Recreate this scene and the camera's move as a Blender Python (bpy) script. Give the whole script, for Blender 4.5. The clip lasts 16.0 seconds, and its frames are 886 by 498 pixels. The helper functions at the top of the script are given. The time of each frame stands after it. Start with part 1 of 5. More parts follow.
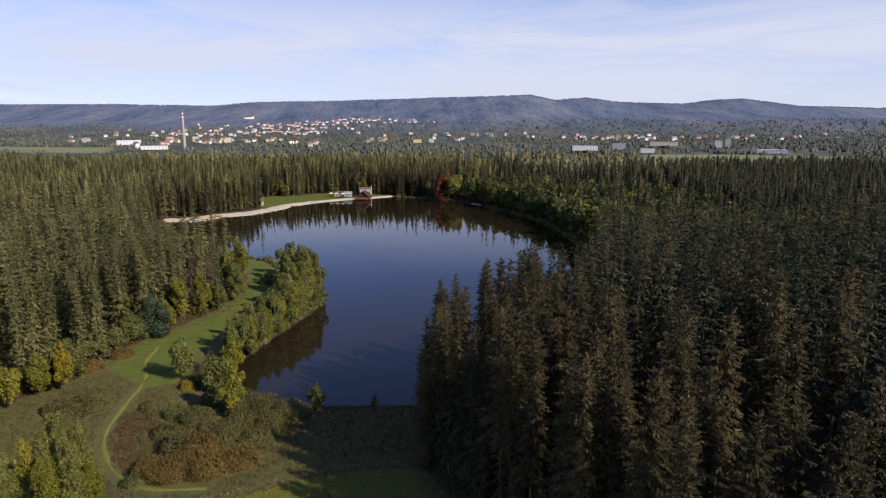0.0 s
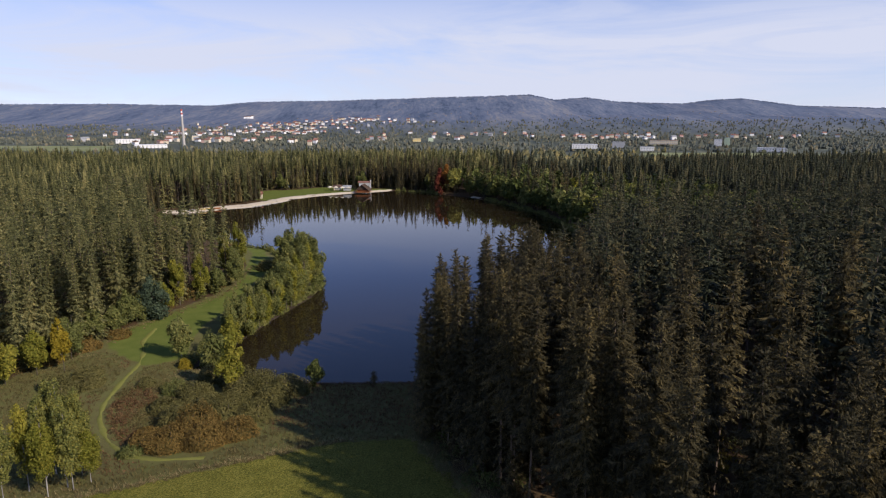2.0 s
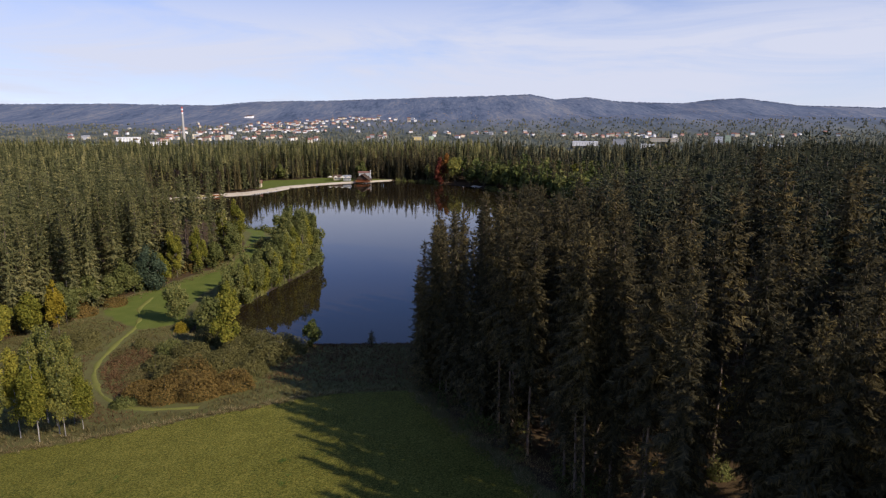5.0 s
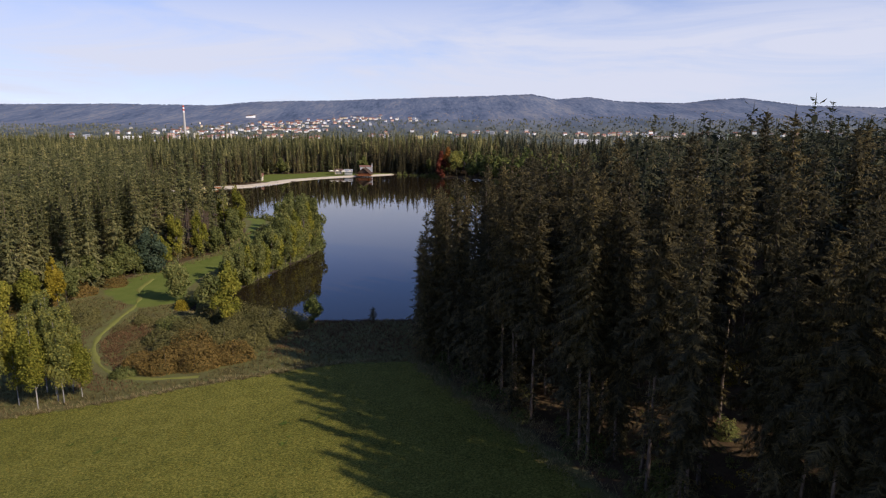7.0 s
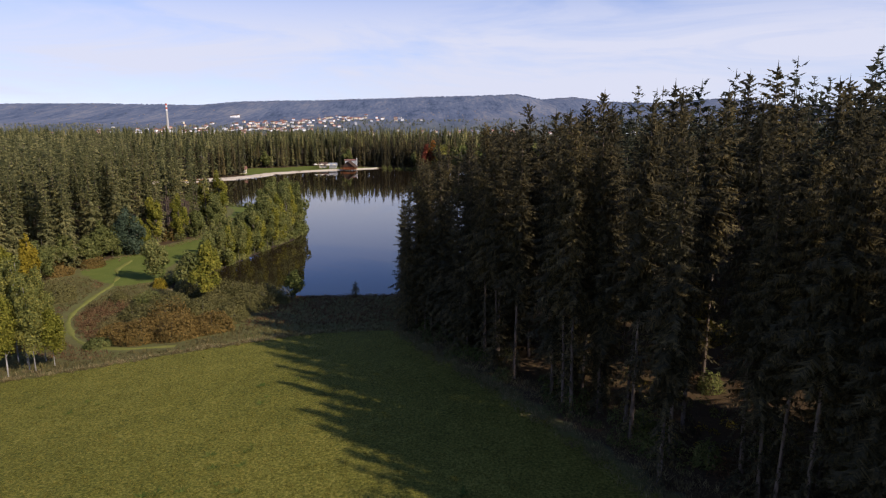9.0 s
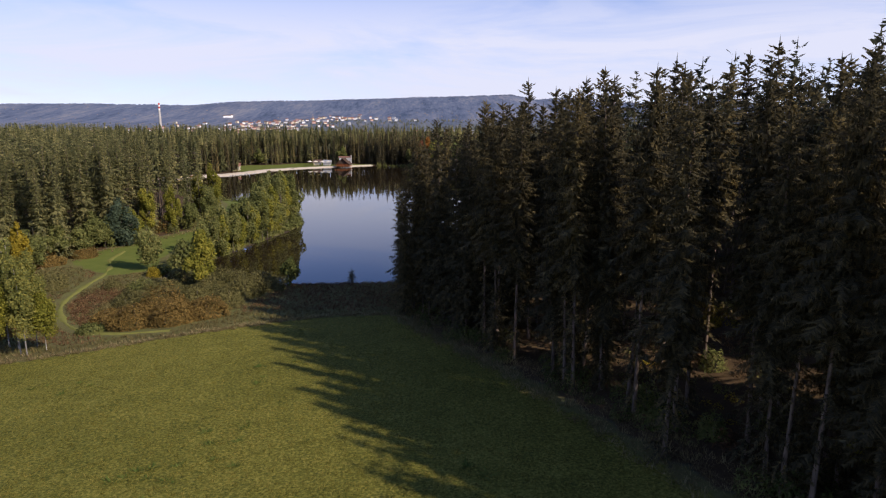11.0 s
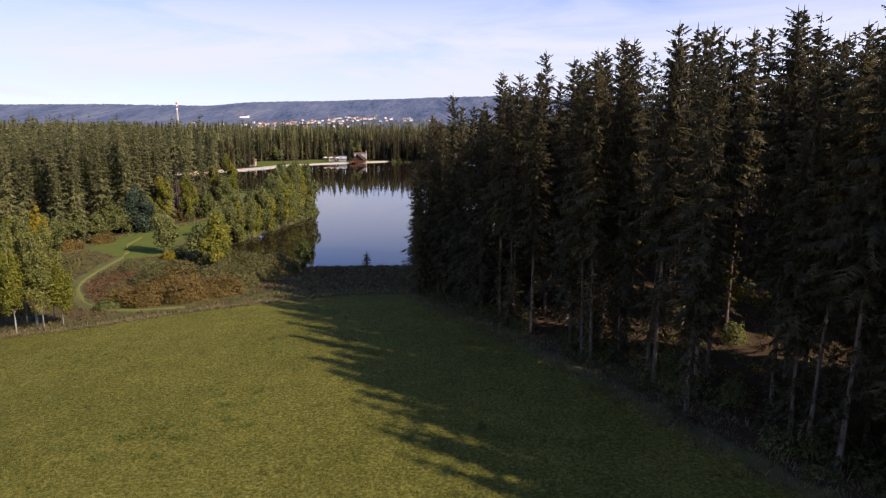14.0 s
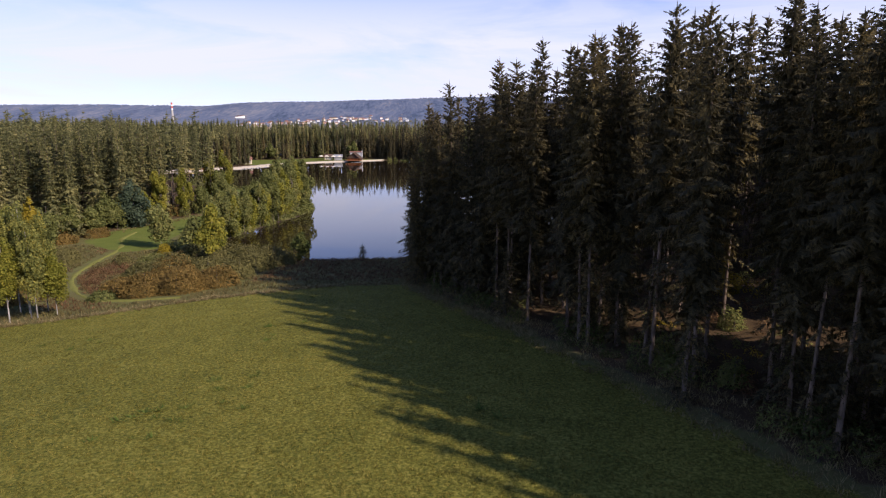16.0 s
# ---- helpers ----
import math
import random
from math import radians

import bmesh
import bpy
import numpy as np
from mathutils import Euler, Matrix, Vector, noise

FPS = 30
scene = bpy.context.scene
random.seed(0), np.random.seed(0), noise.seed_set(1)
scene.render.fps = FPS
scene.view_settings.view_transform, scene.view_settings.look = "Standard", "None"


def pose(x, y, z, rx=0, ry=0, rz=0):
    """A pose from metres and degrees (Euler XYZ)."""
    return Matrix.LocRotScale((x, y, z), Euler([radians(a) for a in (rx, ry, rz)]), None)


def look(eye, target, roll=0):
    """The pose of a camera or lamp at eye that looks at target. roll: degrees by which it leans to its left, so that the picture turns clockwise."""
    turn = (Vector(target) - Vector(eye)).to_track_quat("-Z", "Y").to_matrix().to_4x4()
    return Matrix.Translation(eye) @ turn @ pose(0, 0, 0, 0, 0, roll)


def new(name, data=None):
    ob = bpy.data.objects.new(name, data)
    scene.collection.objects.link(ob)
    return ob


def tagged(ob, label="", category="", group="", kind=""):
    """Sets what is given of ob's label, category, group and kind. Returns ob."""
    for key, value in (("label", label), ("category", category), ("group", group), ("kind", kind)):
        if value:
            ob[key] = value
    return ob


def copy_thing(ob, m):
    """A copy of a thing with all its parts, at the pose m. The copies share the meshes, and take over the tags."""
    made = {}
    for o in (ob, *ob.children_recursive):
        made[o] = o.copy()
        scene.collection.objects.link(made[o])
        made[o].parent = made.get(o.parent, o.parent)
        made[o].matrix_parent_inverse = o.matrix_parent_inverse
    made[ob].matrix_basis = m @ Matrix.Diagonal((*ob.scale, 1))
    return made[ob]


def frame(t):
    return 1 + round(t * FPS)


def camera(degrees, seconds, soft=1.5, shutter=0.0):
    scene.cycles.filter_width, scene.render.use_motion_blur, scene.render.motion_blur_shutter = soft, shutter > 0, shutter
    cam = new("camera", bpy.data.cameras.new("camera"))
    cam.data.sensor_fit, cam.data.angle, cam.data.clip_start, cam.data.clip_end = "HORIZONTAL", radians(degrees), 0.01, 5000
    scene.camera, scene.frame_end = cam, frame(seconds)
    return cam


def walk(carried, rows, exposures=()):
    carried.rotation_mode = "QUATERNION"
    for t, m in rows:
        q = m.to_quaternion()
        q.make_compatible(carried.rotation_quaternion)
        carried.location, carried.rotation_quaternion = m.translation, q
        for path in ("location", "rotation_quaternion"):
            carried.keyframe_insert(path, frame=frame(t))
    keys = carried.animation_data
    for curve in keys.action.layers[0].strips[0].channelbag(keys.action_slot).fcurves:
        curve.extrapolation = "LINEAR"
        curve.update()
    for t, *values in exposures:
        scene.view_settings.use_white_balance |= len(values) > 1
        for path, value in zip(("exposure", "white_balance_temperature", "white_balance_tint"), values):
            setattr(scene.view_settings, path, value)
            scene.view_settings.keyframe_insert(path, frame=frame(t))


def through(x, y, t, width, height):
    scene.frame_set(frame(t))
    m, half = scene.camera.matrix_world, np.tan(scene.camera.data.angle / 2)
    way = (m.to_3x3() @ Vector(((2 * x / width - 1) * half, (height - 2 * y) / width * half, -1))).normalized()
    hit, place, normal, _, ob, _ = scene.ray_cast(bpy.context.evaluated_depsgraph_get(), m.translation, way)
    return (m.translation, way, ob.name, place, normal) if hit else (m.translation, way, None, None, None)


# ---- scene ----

# camera: a drone sinking straight down beside the wood, looking out over the lake
cam = camera(70.0, 16.0, soft=1.2)
ROWS = [  # seconds, x, y, z, yaw, pitch
    (0.0, -0.00, -0.00, 52.56, 0.00, -11.50),
    (0.5, -0.08, 0.09, 51.72, -0.13, -11.49),
    (1.0, -0.11, 0.06, 50.69, -0.21, -11.47),
    (1.5, -0.12, -0.05, 49.37, -0.12, -11.46),
    (2.0, -0.05, -0.10, 47.86, -0.05, -11.45),
    (2.5, -0.01, -0.27, 46.62, -0.40, -11.44),
    (3.0, 0.04, -0.47, 45.19, 0.75, -11.42),
    (3.5, 0.24, -0.40, 43.73, 0.71, -11.41),
    (4.0, 0.44, -0.33, 42.55, 0.10, -11.40),
    (4.2, 0.42, -0.33, 41.99, 0.22, -11.39),
    (6.3, 0.28, -0.40, 37.89, -0.43, -11.34),
    (6.5, 0.28, -0.38, 37.31, -0.38, -11.33),
    (7.0, 0.18, -0.41, 35.86, 0.12, -11.32),
    (7.5, 0.37, -0.32, 34.40, 2.06, -11.31),
    (8.0, 0.55, -0.22, 33.00, 1.28, -11.29),
    (8.5, 0.56, -0.30, 31.98, -0.75, -11.28),
    (9.0, 0.72, -0.20, 31.04, -1.14, -11.27),
    (9.2, 0.76, -0.17, 30.78, -2.05, -11.26),
    (11.3, 0.06, 0.31, 28.21, -1.48, -11.21),
    (11.5, 0.00, 0.34, 27.98, -1.21, -11.21),
    (12.0, 0.02, 0.33, 27.40, -0.41, -11.19),
    (12.5, 0.13, 0.33, 26.83, -0.02, -11.18),
    (13.0, 0.10, 0.26, 26.45, -0.09, -11.17),
    (13.5, 0.11, 0.33, 25.88, -0.17, -11.15),
    (14.0, 0.06, 0.31, 25.48, -0.37, -11.14),
    (14.5, 0.11, 0.35, 25.13, -0.58, -11.13),
    (15.0, -0.03, 0.35, 24.75, -0.74, -11.12),
    (15.5, -0.05, 0.30, 24.41, -0.75, -11.10),
    (16.0, -0.01, 0.32, 24.06, -0.74, -11.09),
]
walk(cam, [(t, pose(x, y, z, 90 + pitch, 0, yaw)) for t, x, y, z, yaw, pitch in ROWS],
     exposures=[(0.0, 0.02, 6600, 18), (4.0, 0.0, 6640, 18), (9.0, 0.07, 6720, 20), (12.5, 0.23, 6690, 23), (16.0, 0.33, 6660, 25)])

# ---------------------------------------------------------------- light
SUN_AZ, SUN_EL = radians(125), radians(33)
SUN_STRENGTH, SKY_STRENGTH = 4.9, 0.108


def make_world():
    w = bpy.data.worlds.new("sky")
    scene.world = w
    w.use_nodes = True
    nt = w.node_tree
    nt.nodes.clear()
    out = nt.nodes.new("ShaderNodeOutputWorld")
    bg = nt.nodes.new("ShaderNodeBackground")
    sky = nt.nodes.new("ShaderNodeTexSky")
    sky.sky_type = "NISHITA"
    sky.sun_disc = False
    sky.sun_elevation, sky.sun_rotation = SUN_EL, SUN_AZ
    sky.altitude, sky.air_density, sky.dust_density, sky.ozone_density = 1500, 1.0, 0.2, 6.0
    co = nt.nodes.new("ShaderNodeTexCoord")
    mp = nt.nodes.new("ShaderNodeMapping")
    mp.inputs["Scale"].default_value = (1.6, 1.6, 9.0)
    mp.inputs["Rotation"].default_value = (0.0, 0.06, 0.5)
    n1 = nt.nodes.new("ShaderNodeTexNoise")
    n1.inputs["Scale"].default_value = 1.6
    n1.inputs["Detail"].default_value = 7
    n1.inputs["Roughness"].default_value = 0.6
    n1.inputs["Distortion"].default_value = 0.7
    ramp = nt.nodes.new("ShaderNodeValToRGB")
    ramp.color_ramp.elements[0].position, ramp.color_ramp.elements[1].position = 0.12, 0.54
    mul = nt.nodes.new("ShaderNodeMath")
    mul.operation = "MULTIPLY"
    # thin cloud veils most of the low sky and breaks up higher
    sep = nt.nodes.new("ShaderNodeSeparateXYZ")
    fall = nt.nodes.new("ShaderNodeMapRange")
    for k, v in (("From Min", 0.12), ("From Max", 0.24), ("To Min", 0.94), ("To Max", 0.06)):
        fall.inputs[k].default_value = v
    mix = nt.nodes.new("ShaderNodeMix")
    mix.data_type = "RGBA"
    mix.inputs["B"].default_value = (6.1, 6.8, 8.0, 1)
    L = nt.links.new
    L(co.outputs["Generated"], mp.inputs["Vector"])
    L(mp.outputs["Vector"], n1.inputs["Vector"])
    L(n1.outputs["Fac"], ramp.inputs["Fac"])
    L(ramp.outputs["Color"], mul.inputs[0])
    L(co.outputs["Generated"], sep.inputs[0])
    L(sep.outputs["Z"], fall.inputs["Value"])
    L(fall.outputs["Result"], mul.inputs[1])
    L(mul.outputs["Value"], mix.inputs["Factor"])
    deep = nt.nodes.new("ShaderNodeMix")
    deep.data_type, deep.blend_type = "RGBA", "MULTIPLY"
    deep.inputs["Factor"].default_value = 1.0
    deep.inputs["B"].default_value = (1.14, 1.14, 1.34, 1)
    L(sky.outputs["Color"], deep.inputs["A"])
    L(deep.outputs["Result"], mix.inputs["A"])
    L(mix.outputs["Result"], bg.inputs["Color"])
    bg.inputs["Strength"].default_value = SKY_STRENGTH
    L(bg.outputs["Background"], out.inputs["Surface"])


make_world()
sun = new("sun", bpy.data.lights.new("sun", "SUN"))
sun.data.energy, sun.data.angle, sun.data.color = SUN_STRENGTH, radians(0.6), (1.0, 0.93, 0.80)
to_sun = Vector((math.sin(SUN_AZ) * math.cos(SUN_EL), math.cos(SUN_AZ) * math.cos(SUN_EL), math.sin(SUN_EL)))
sun.matrix_world = look(to_sun * 200, (0, 0, 0))

# ---------------------------------------------------------------- materials


class Nodes:
    """A material with short ways to add nodes."""

    def __init__(self, name):
        self.mat = bpy.data.materials.new(name)
        self.mat.use_nodes = True
        self.nt = self.mat.node_tree
        self.bsdf = self.nt.nodes["Principled BSDF"]
        self.out = self.nt.nodes["Material Output"]

    def add(self, kind, **sets):
        n = self.nt.nodes.new(kind)
        for k, v in sets.items():
            n.inputs[k.replace("_", " ")].default_value = v
        return n

    def link(self, a, b):
        self.nt.links.new(a, b)

    def noise(self, scale, detail=4, rough=0.55, stretch=None, world=True):
        n = self.add("ShaderNodeTexNoise", Scale=scale, Detail=detail, Roughness=rough)
        src = self.add("ShaderNodeNewGeometry").outputs["Position"] if world else self.add("ShaderNodeTexCoord").outputs["Object"]
        if stretch:
            m = self.add("ShaderNodeMapping", Scale=stretch)
            self.link(src, m.inputs["Vector"])
            src = m.outputs["Vector"]
        self.link(src, n.inputs["Vector"])
        return n.outputs["Fac"]

    def ramp(self, fac, stops):
        r = self.nt.nodes.new("ShaderNodeValToRGB")
        e = r.color_ramp.elements
        while len(e) < len(stops):
            e.new(0.5)
        for el, (p, c) in zip(e, stops):
            el.position, el.color = p, (*c, 1) if len(c) == 3 else c
        self.link(fac, r.inputs["Fac"])
        return r.outputs["Color"]

    def mix(self, fac, a, b, mode="MIX"):
        m = self.nt.nodes.new("ShaderNodeMix")
        m.data_type, m.blend_type = "RGBA", mode
        for sock, v in (("Factor", fac), ("A", a), ("B", b)):
            if isinstance(v, (int, float)):
                m.inputs[sock].default_value = v
            elif isinstance(v, tuple):
                m.inputs[sock].default_value = (*v, 1)
            else:
                self.link(v, m.inputs[sock])
        return m.outputs["Result"]

    def math(self, op, a, b=0.0, c=0.0):
        m = self.nt.nodes.new("ShaderNodeMath")
        m.operation = op
        m.use_clamp = op != "SUBTRACT"
        for i, v in enumerate((a, b, c)):
            if isinstance(v, (int, float)):
                m.inputs[i].default_value = v
            else:
                self.link(v, m.inputs[i])
        return m.outputs["Value"]

    def attr(self, name):
        n = self.nt.nodes.new("ShaderNodeAttribute")
        n.attribute_name = name
        return n.outputs["Fac"]

    def finish(self, color, rough=0.7, spec=0.3, bump=None, strength=0.4, dist=0.05, metal=0.0):
        b = self.bsdf
        if isinstance(color, tuple):
            b.inputs["Base Color"].default_value = (*color, 1)
        else:
            self.link(color, b.inputs["Base Color"])
        b.inputs["Roughness"].default_value = rough
        b.inputs["Specular IOR Level"].default_value = spec
        b.inputs["Metallic"].default_value = metal
        if bump is not None:
            n = self.add("ShaderNodeBump", Strength=strength, Distance=dist)
            self.link(bump, n.inputs["Height"])
            self.link(n.outputs["Normal"], b.inputs["Normal"])
        return self.mat


def foliage(name, dark, mid, light, through=0.25, blotch=0.25, tree_spread=0.35, sheen=0.08):
    """Leaves or needles: varied leaf by leaf, tree by tree and in blotches, with some light passing through."""
    n = Nodes(name)
    geo = n.add("ShaderNodeNewGeometry")
    info = n.add("ShaderNodeObjectInfo")
    leaf = geo.outputs["Random Per Island"]
    patch = n.noise(blotch, 3)
    f = n.math("MULTIPLY_ADD", leaf, 0.62, n.math("MULTIPLY_ADD", patch, 0.9, -0.34))
    f = n.math("ADD", f, n.math("MULTIPLY_ADD", info.outputs["Random"], tree_spread, -tree_spread / 2))
    f = n.math("MULTIPLY_ADD", n.attr("tone"), tree_spread, f)
    col = n.ramp(f, [(0.1, dark), (0.5, mid), (0.95, light)])
    mat = n.finish(col, rough=0.75 if sheen < 0.2 else 0.6, spec=sheen)
    tr = n.add("ShaderNodeBsdfTranslucent")
    n.link(col, tr.inputs["Color"])
    ms = n.add("ShaderNodeMixShader")
    ms.inputs[0].default_value = through
    n.link(n.bsdf.outputs[0], ms.inputs[1])
    n.link(tr.outputs[0], ms.inputs[2])
    n.link(ms.outputs[0], n.out.inputs["Surface"])
    return mat


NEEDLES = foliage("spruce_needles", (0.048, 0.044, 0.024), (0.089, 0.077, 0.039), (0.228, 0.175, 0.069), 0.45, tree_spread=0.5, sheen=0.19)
# sun put into the colour: paler needles for the lit western woods
NEEDLES_SUN_TINTED = foliage("sun_tinted_spruce_needles", (0.062, 0.068, 0.028), (0.150, 0.150, 0.060), (0.310, 0.272, 0.108), 0.3, tree_spread=0.5)
# shade put into the colour: darker needles for the eastern woods
NEEDLES_SHADE_TINTED = foliage("shade_tinted_spruce_needles", (0.026, 0.032, 0.019), (0.049, 0.054, 0.029), (0.124, 0.108, 0.052), 0.15, sheen=0.10)
PINE = foliage("blue_spruce_needles", (0.035, 0.052, 0.030), (0.065, 0.092, 0.054), (0.105, 0.130, 0.075), 0.2)
LEAF_GREEN = foliage("green_leaves", (0.083, 0.098, 0.028), (0.158, 0.169, 0.052), (0.243, 0.225, 0.071), 0.3)
LEAF_DEEP = foliage("deep_green_leaves", (0.050, 0.066, 0.018), (0.094, 0.113, 0.031), (0.157, 0.157, 0.046), 0.2)
LEAF_BIRCH = foliage("birch_leaves", (0.109, 0.124, 0.035), (0.207, 0.212, 0.058), (0.396, 0.338, 0.072), 0.35, 0.35)
LEAF_YELLOW = foliage("yellowing_leaves", (0.103, 0.111, 0.016), (0.207, 0.204, 0.033), (0.338, 0.285, 0.044), 0.3)
LEAF_GOLD = foliage("golden_leaves", (0.149, 0.119, 0.013), (0.297, 0.228, 0.025), (0.436, 0.317, 0.045), 0.35)
LEAF_RED = foliage("red_leaves", (0.07, 0.020, 0.014), (0.16, 0.042, 0.026), (0.27, 0.085, 0.035), 0.3)
LEAF_ORANGE = foliage("orange_leaves", (0.12, 0.05, 0.012), (0.26, 0.11, 0.025), (0.36, 0.18, 0.04), 0.3)
LEAF_RUST = foliage("rust_leaves", (0.088, 0.067, 0.020), (0.188, 0.124, 0.037), (0.264, 0.177, 0.051), 0.25, 0.35)
LEAF_GREY = foliage("willow_leaves", (0.080, 0.078, 0.026), (0.136, 0.125, 0.044), (0.209, 0.177, 0.063), 0.25)
# far valley leaves, paled and greyed by haze put into the colour
HAZED_FAR_WOOD = foliage("hazed_far_wood_leaves", (0.082, 0.095, 0.078), (0.134, 0.142, 0.106), (0.239, 0.195, 0.112), 0.15, 0.012, 0.0)
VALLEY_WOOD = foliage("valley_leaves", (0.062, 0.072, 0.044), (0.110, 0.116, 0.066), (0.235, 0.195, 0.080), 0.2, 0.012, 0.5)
# hill woods: the blue of distance haze is put into the leaf colours
HAZED_HILL_WOOD = foliage("hazed_hill_wood_leaves", (0.110, 0.144, 0.211), (0.149, 0.182, 0.250), (0.195, 0.220, 0.273), 0.1, 0.0022, 0.25)
HAZED_HILL_AUTUMN = foliage("hazed_hill_autumn_leaves", (0.149, 0.164, 0.189), (0.199, 0.193, 0.197), (0.273, 0.230, 0.200), 0.1, 0.004, 0.3)
GRASS_BLADES = foliage("grass_blades", (0.075, 0.075, 0.013), (0.174, 0.150, 0.028), (0.294, 0.239, 0.057), 0.3, 0.12)
ROUGH_GRASS = foliage("rough_grass", (0.086, 0.073, 0.028), (0.149, 0.123, 0.046), (0.231, 0.184, 0.078), 0.3, 0.25)
WEED_BLADES = foliage("weed_leaves", (0.053, 0.081, 0.017), (0.088, 0.125, 0.025), (0.140, 0.162, 0.035), 0.3)
DRY_GRASS = foliage("dry_grass", (0.129, 0.099, 0.045), (0.218, 0.174, 0.079), (0.356, 0.287, 0.139), 0.3, 0.3)
DRY_RUST = foliage("dry_stalks", (0.081, 0.044, 0.022), (0.150, 0.085, 0.040), (0.237, 0.150, 0.069), 0.25, 0.4)


def bark(name, a, b, scale=6.0):
    n = Nodes(name)
    f = n.noise(scale, 6, 0.6, (1, 1, 0.18))
    return n.finish(n.ramp(f, [(0.3, a), (0.7, b)]), rough=0.9, spec=0.15, bump=f, strength=0.6, dist=0.03)


SPRUCE_BARK = bark("spruce_bark", (0.055, 0.042, 0.033), (0.23, 0.175, 0.135))
BIRCH_BARK = bark("birch_bark", (0.10, 0.09, 0.08), (0.40, 0.38, 0.34), 3.0)
GREY_BARK = bark("grey_bark", (0.06, 0.05, 0.04), (0.16, 0.14, 0.11))


def ground_material():
    n = Nodes("ground_cover")
    big, mid, fine = n.noise(0.035, 4), n.noise(0.35, 5), n.noise(4.5, 6, 0.65)
    meadow = n.ramp(n.math("MULTIPLY_ADD", fine, 0.74, n.math("MULTIPLY_ADD", mid, 0.14, n.math("MULTIPLY", big, 0.14))),
                    [(0.39, (0.046, 0.056, 0.009)), (0.52, (0.134, 0.130, 0.022)), (0.64, (0.250, 0.222, 0.046))])
    floor = n.ramp(n.math("MULTIPLY_ADD", fine, 0.6, n.math("MULTIPLY", mid, 0.4)),
                   [(0.3, (0.040, 0.026, 0.015)), (0.55, (0.085, 0.055, 0.028)), (0.75, (0.10, 0.095, 0.03))])
    rough = n.ramp(n.math("MULTIPLY_ADD", fine, 0.4, n.math("MULTIPLY", mid, 0.6)),
                   [(0.32, (0.085, 0.072, 0.028)), (0.5, (0.125, 0.118, 0.042)), (0.68, (0.115, 0.13, 0.035))])
    lawn = n.ramp(n.math("MULTIPLY_ADD", fine, 0.3, n.math("MULTIPLY", mid, 0.7)),
                  [(0.3, (0.085, 0.115, 0.020)), (0.7, (0.135, 0.155, 0.034))])
    # valley ground, greyed by distance haze put into the colour
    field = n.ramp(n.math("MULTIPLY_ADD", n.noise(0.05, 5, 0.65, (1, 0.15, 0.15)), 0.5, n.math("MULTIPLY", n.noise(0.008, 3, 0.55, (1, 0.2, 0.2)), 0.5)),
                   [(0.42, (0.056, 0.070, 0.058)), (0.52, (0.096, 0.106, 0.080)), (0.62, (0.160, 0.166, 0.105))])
    crop = n.ramp(n.noise(0.012, 4), [(0.35, (0.17, 0.20, 0.085)), (0.65, (0.24, 0.25, 0.125))])
    # hill cover, with distance haze put into its bluish colour
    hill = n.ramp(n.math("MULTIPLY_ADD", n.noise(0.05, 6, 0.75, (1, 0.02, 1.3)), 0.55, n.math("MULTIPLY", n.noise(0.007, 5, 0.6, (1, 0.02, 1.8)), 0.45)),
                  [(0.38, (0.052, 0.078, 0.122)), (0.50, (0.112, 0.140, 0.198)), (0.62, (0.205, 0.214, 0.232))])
    mud = n.ramp(mid, [(0.3, (0.030, 0.022, 0.014)), (0.7, (0.06, 0.045, 0.03))])

    def edge(name):
        return n.math("MULTIPLY_ADD", n.math("ADD", n.attr(name), n.math("MULTIPLY_ADD", mid, 0.5, -0.25)), 6.0, -2.5)

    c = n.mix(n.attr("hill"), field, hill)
    c = n.mix(n.attr("crop"), c, crop)
    c = n.mix(edge("wood"), c, floor)
    c = n.mix(edge("rough"), c, rough)
    c = n.mix(edge("meadow"), c, meadow)
    c = n.mix(edge("lawn"), c, lawn)
    c = n.mix(edge("mud"), c, mud)
    return n.finish(c, rough=0.95, spec=0.1, bump=fine, strength=0.7, dist=0.10)


GROUND = ground_material()


def plain(name, a, b, scale=0.6, rough=0.8, spec=0.3):
    """Paint, plaster, tile or timber with stains at two scales."""
    n = Nodes(name)
    f = n.math("MULTIPLY_ADD", n.noise(scale, 5), 0.6, n.math("MULTIPLY", n.noise(scale * 7, 4), 0.4))
    return n.finish(n.ramp(f, [(0.3, a), (0.7, b)]), rough=rough, spec=spec, bump=f, strength=0.2, dist=0.02)


def water_material():
    n = Nodes("lake_water")
    n.bsdf.inputs["IOR"].default_value = 1.333
    h = n.math("MULTIPLY_ADD", n.noise(0.9, 3, 0.5), 0.6, n.math("MULTIPLY", n.noise(0.16, 2), 0.4))
    return n.finish((0.018, 0.013, 0.007), rough=0.03, spec=0.5, bump=h, strength=0.018, dist=0.12)


WATER = water_material()
SAND = plain("sand", (0.46, 0.39, 0.28), (0.64, 0.56, 0.43), 0.25, 0.95, 0.1)
MOWN = plain("mown_grass", (0.135, 0.145, 0.030), (0.198, 0.193, 0.052), 0.8, 0.95, 0.1)
PLASTER_WHITE = plain("white_plaster", (0.66, 0.65, 0.62), (0.80, 0.79, 0.76))
PLASTER_CREAM = plain("cream_plaster", (0.55, 0.47, 0.33), (0.68, 0.60, 0.45))
PLASTER_PINK = plain("pink_plaster", (0.50, 0.32, 0.25), (0.62, 0.42, 0.34))
PLASTER_YELLOW = plain("yellow_plaster", (0.58, 0.44, 0.16), (0.68, 0.54, 0.24))
PLASTER_GREY = plain("grey_plaster", (0.30, 0.31, 0.32), (0.42, 0.43, 0.44))
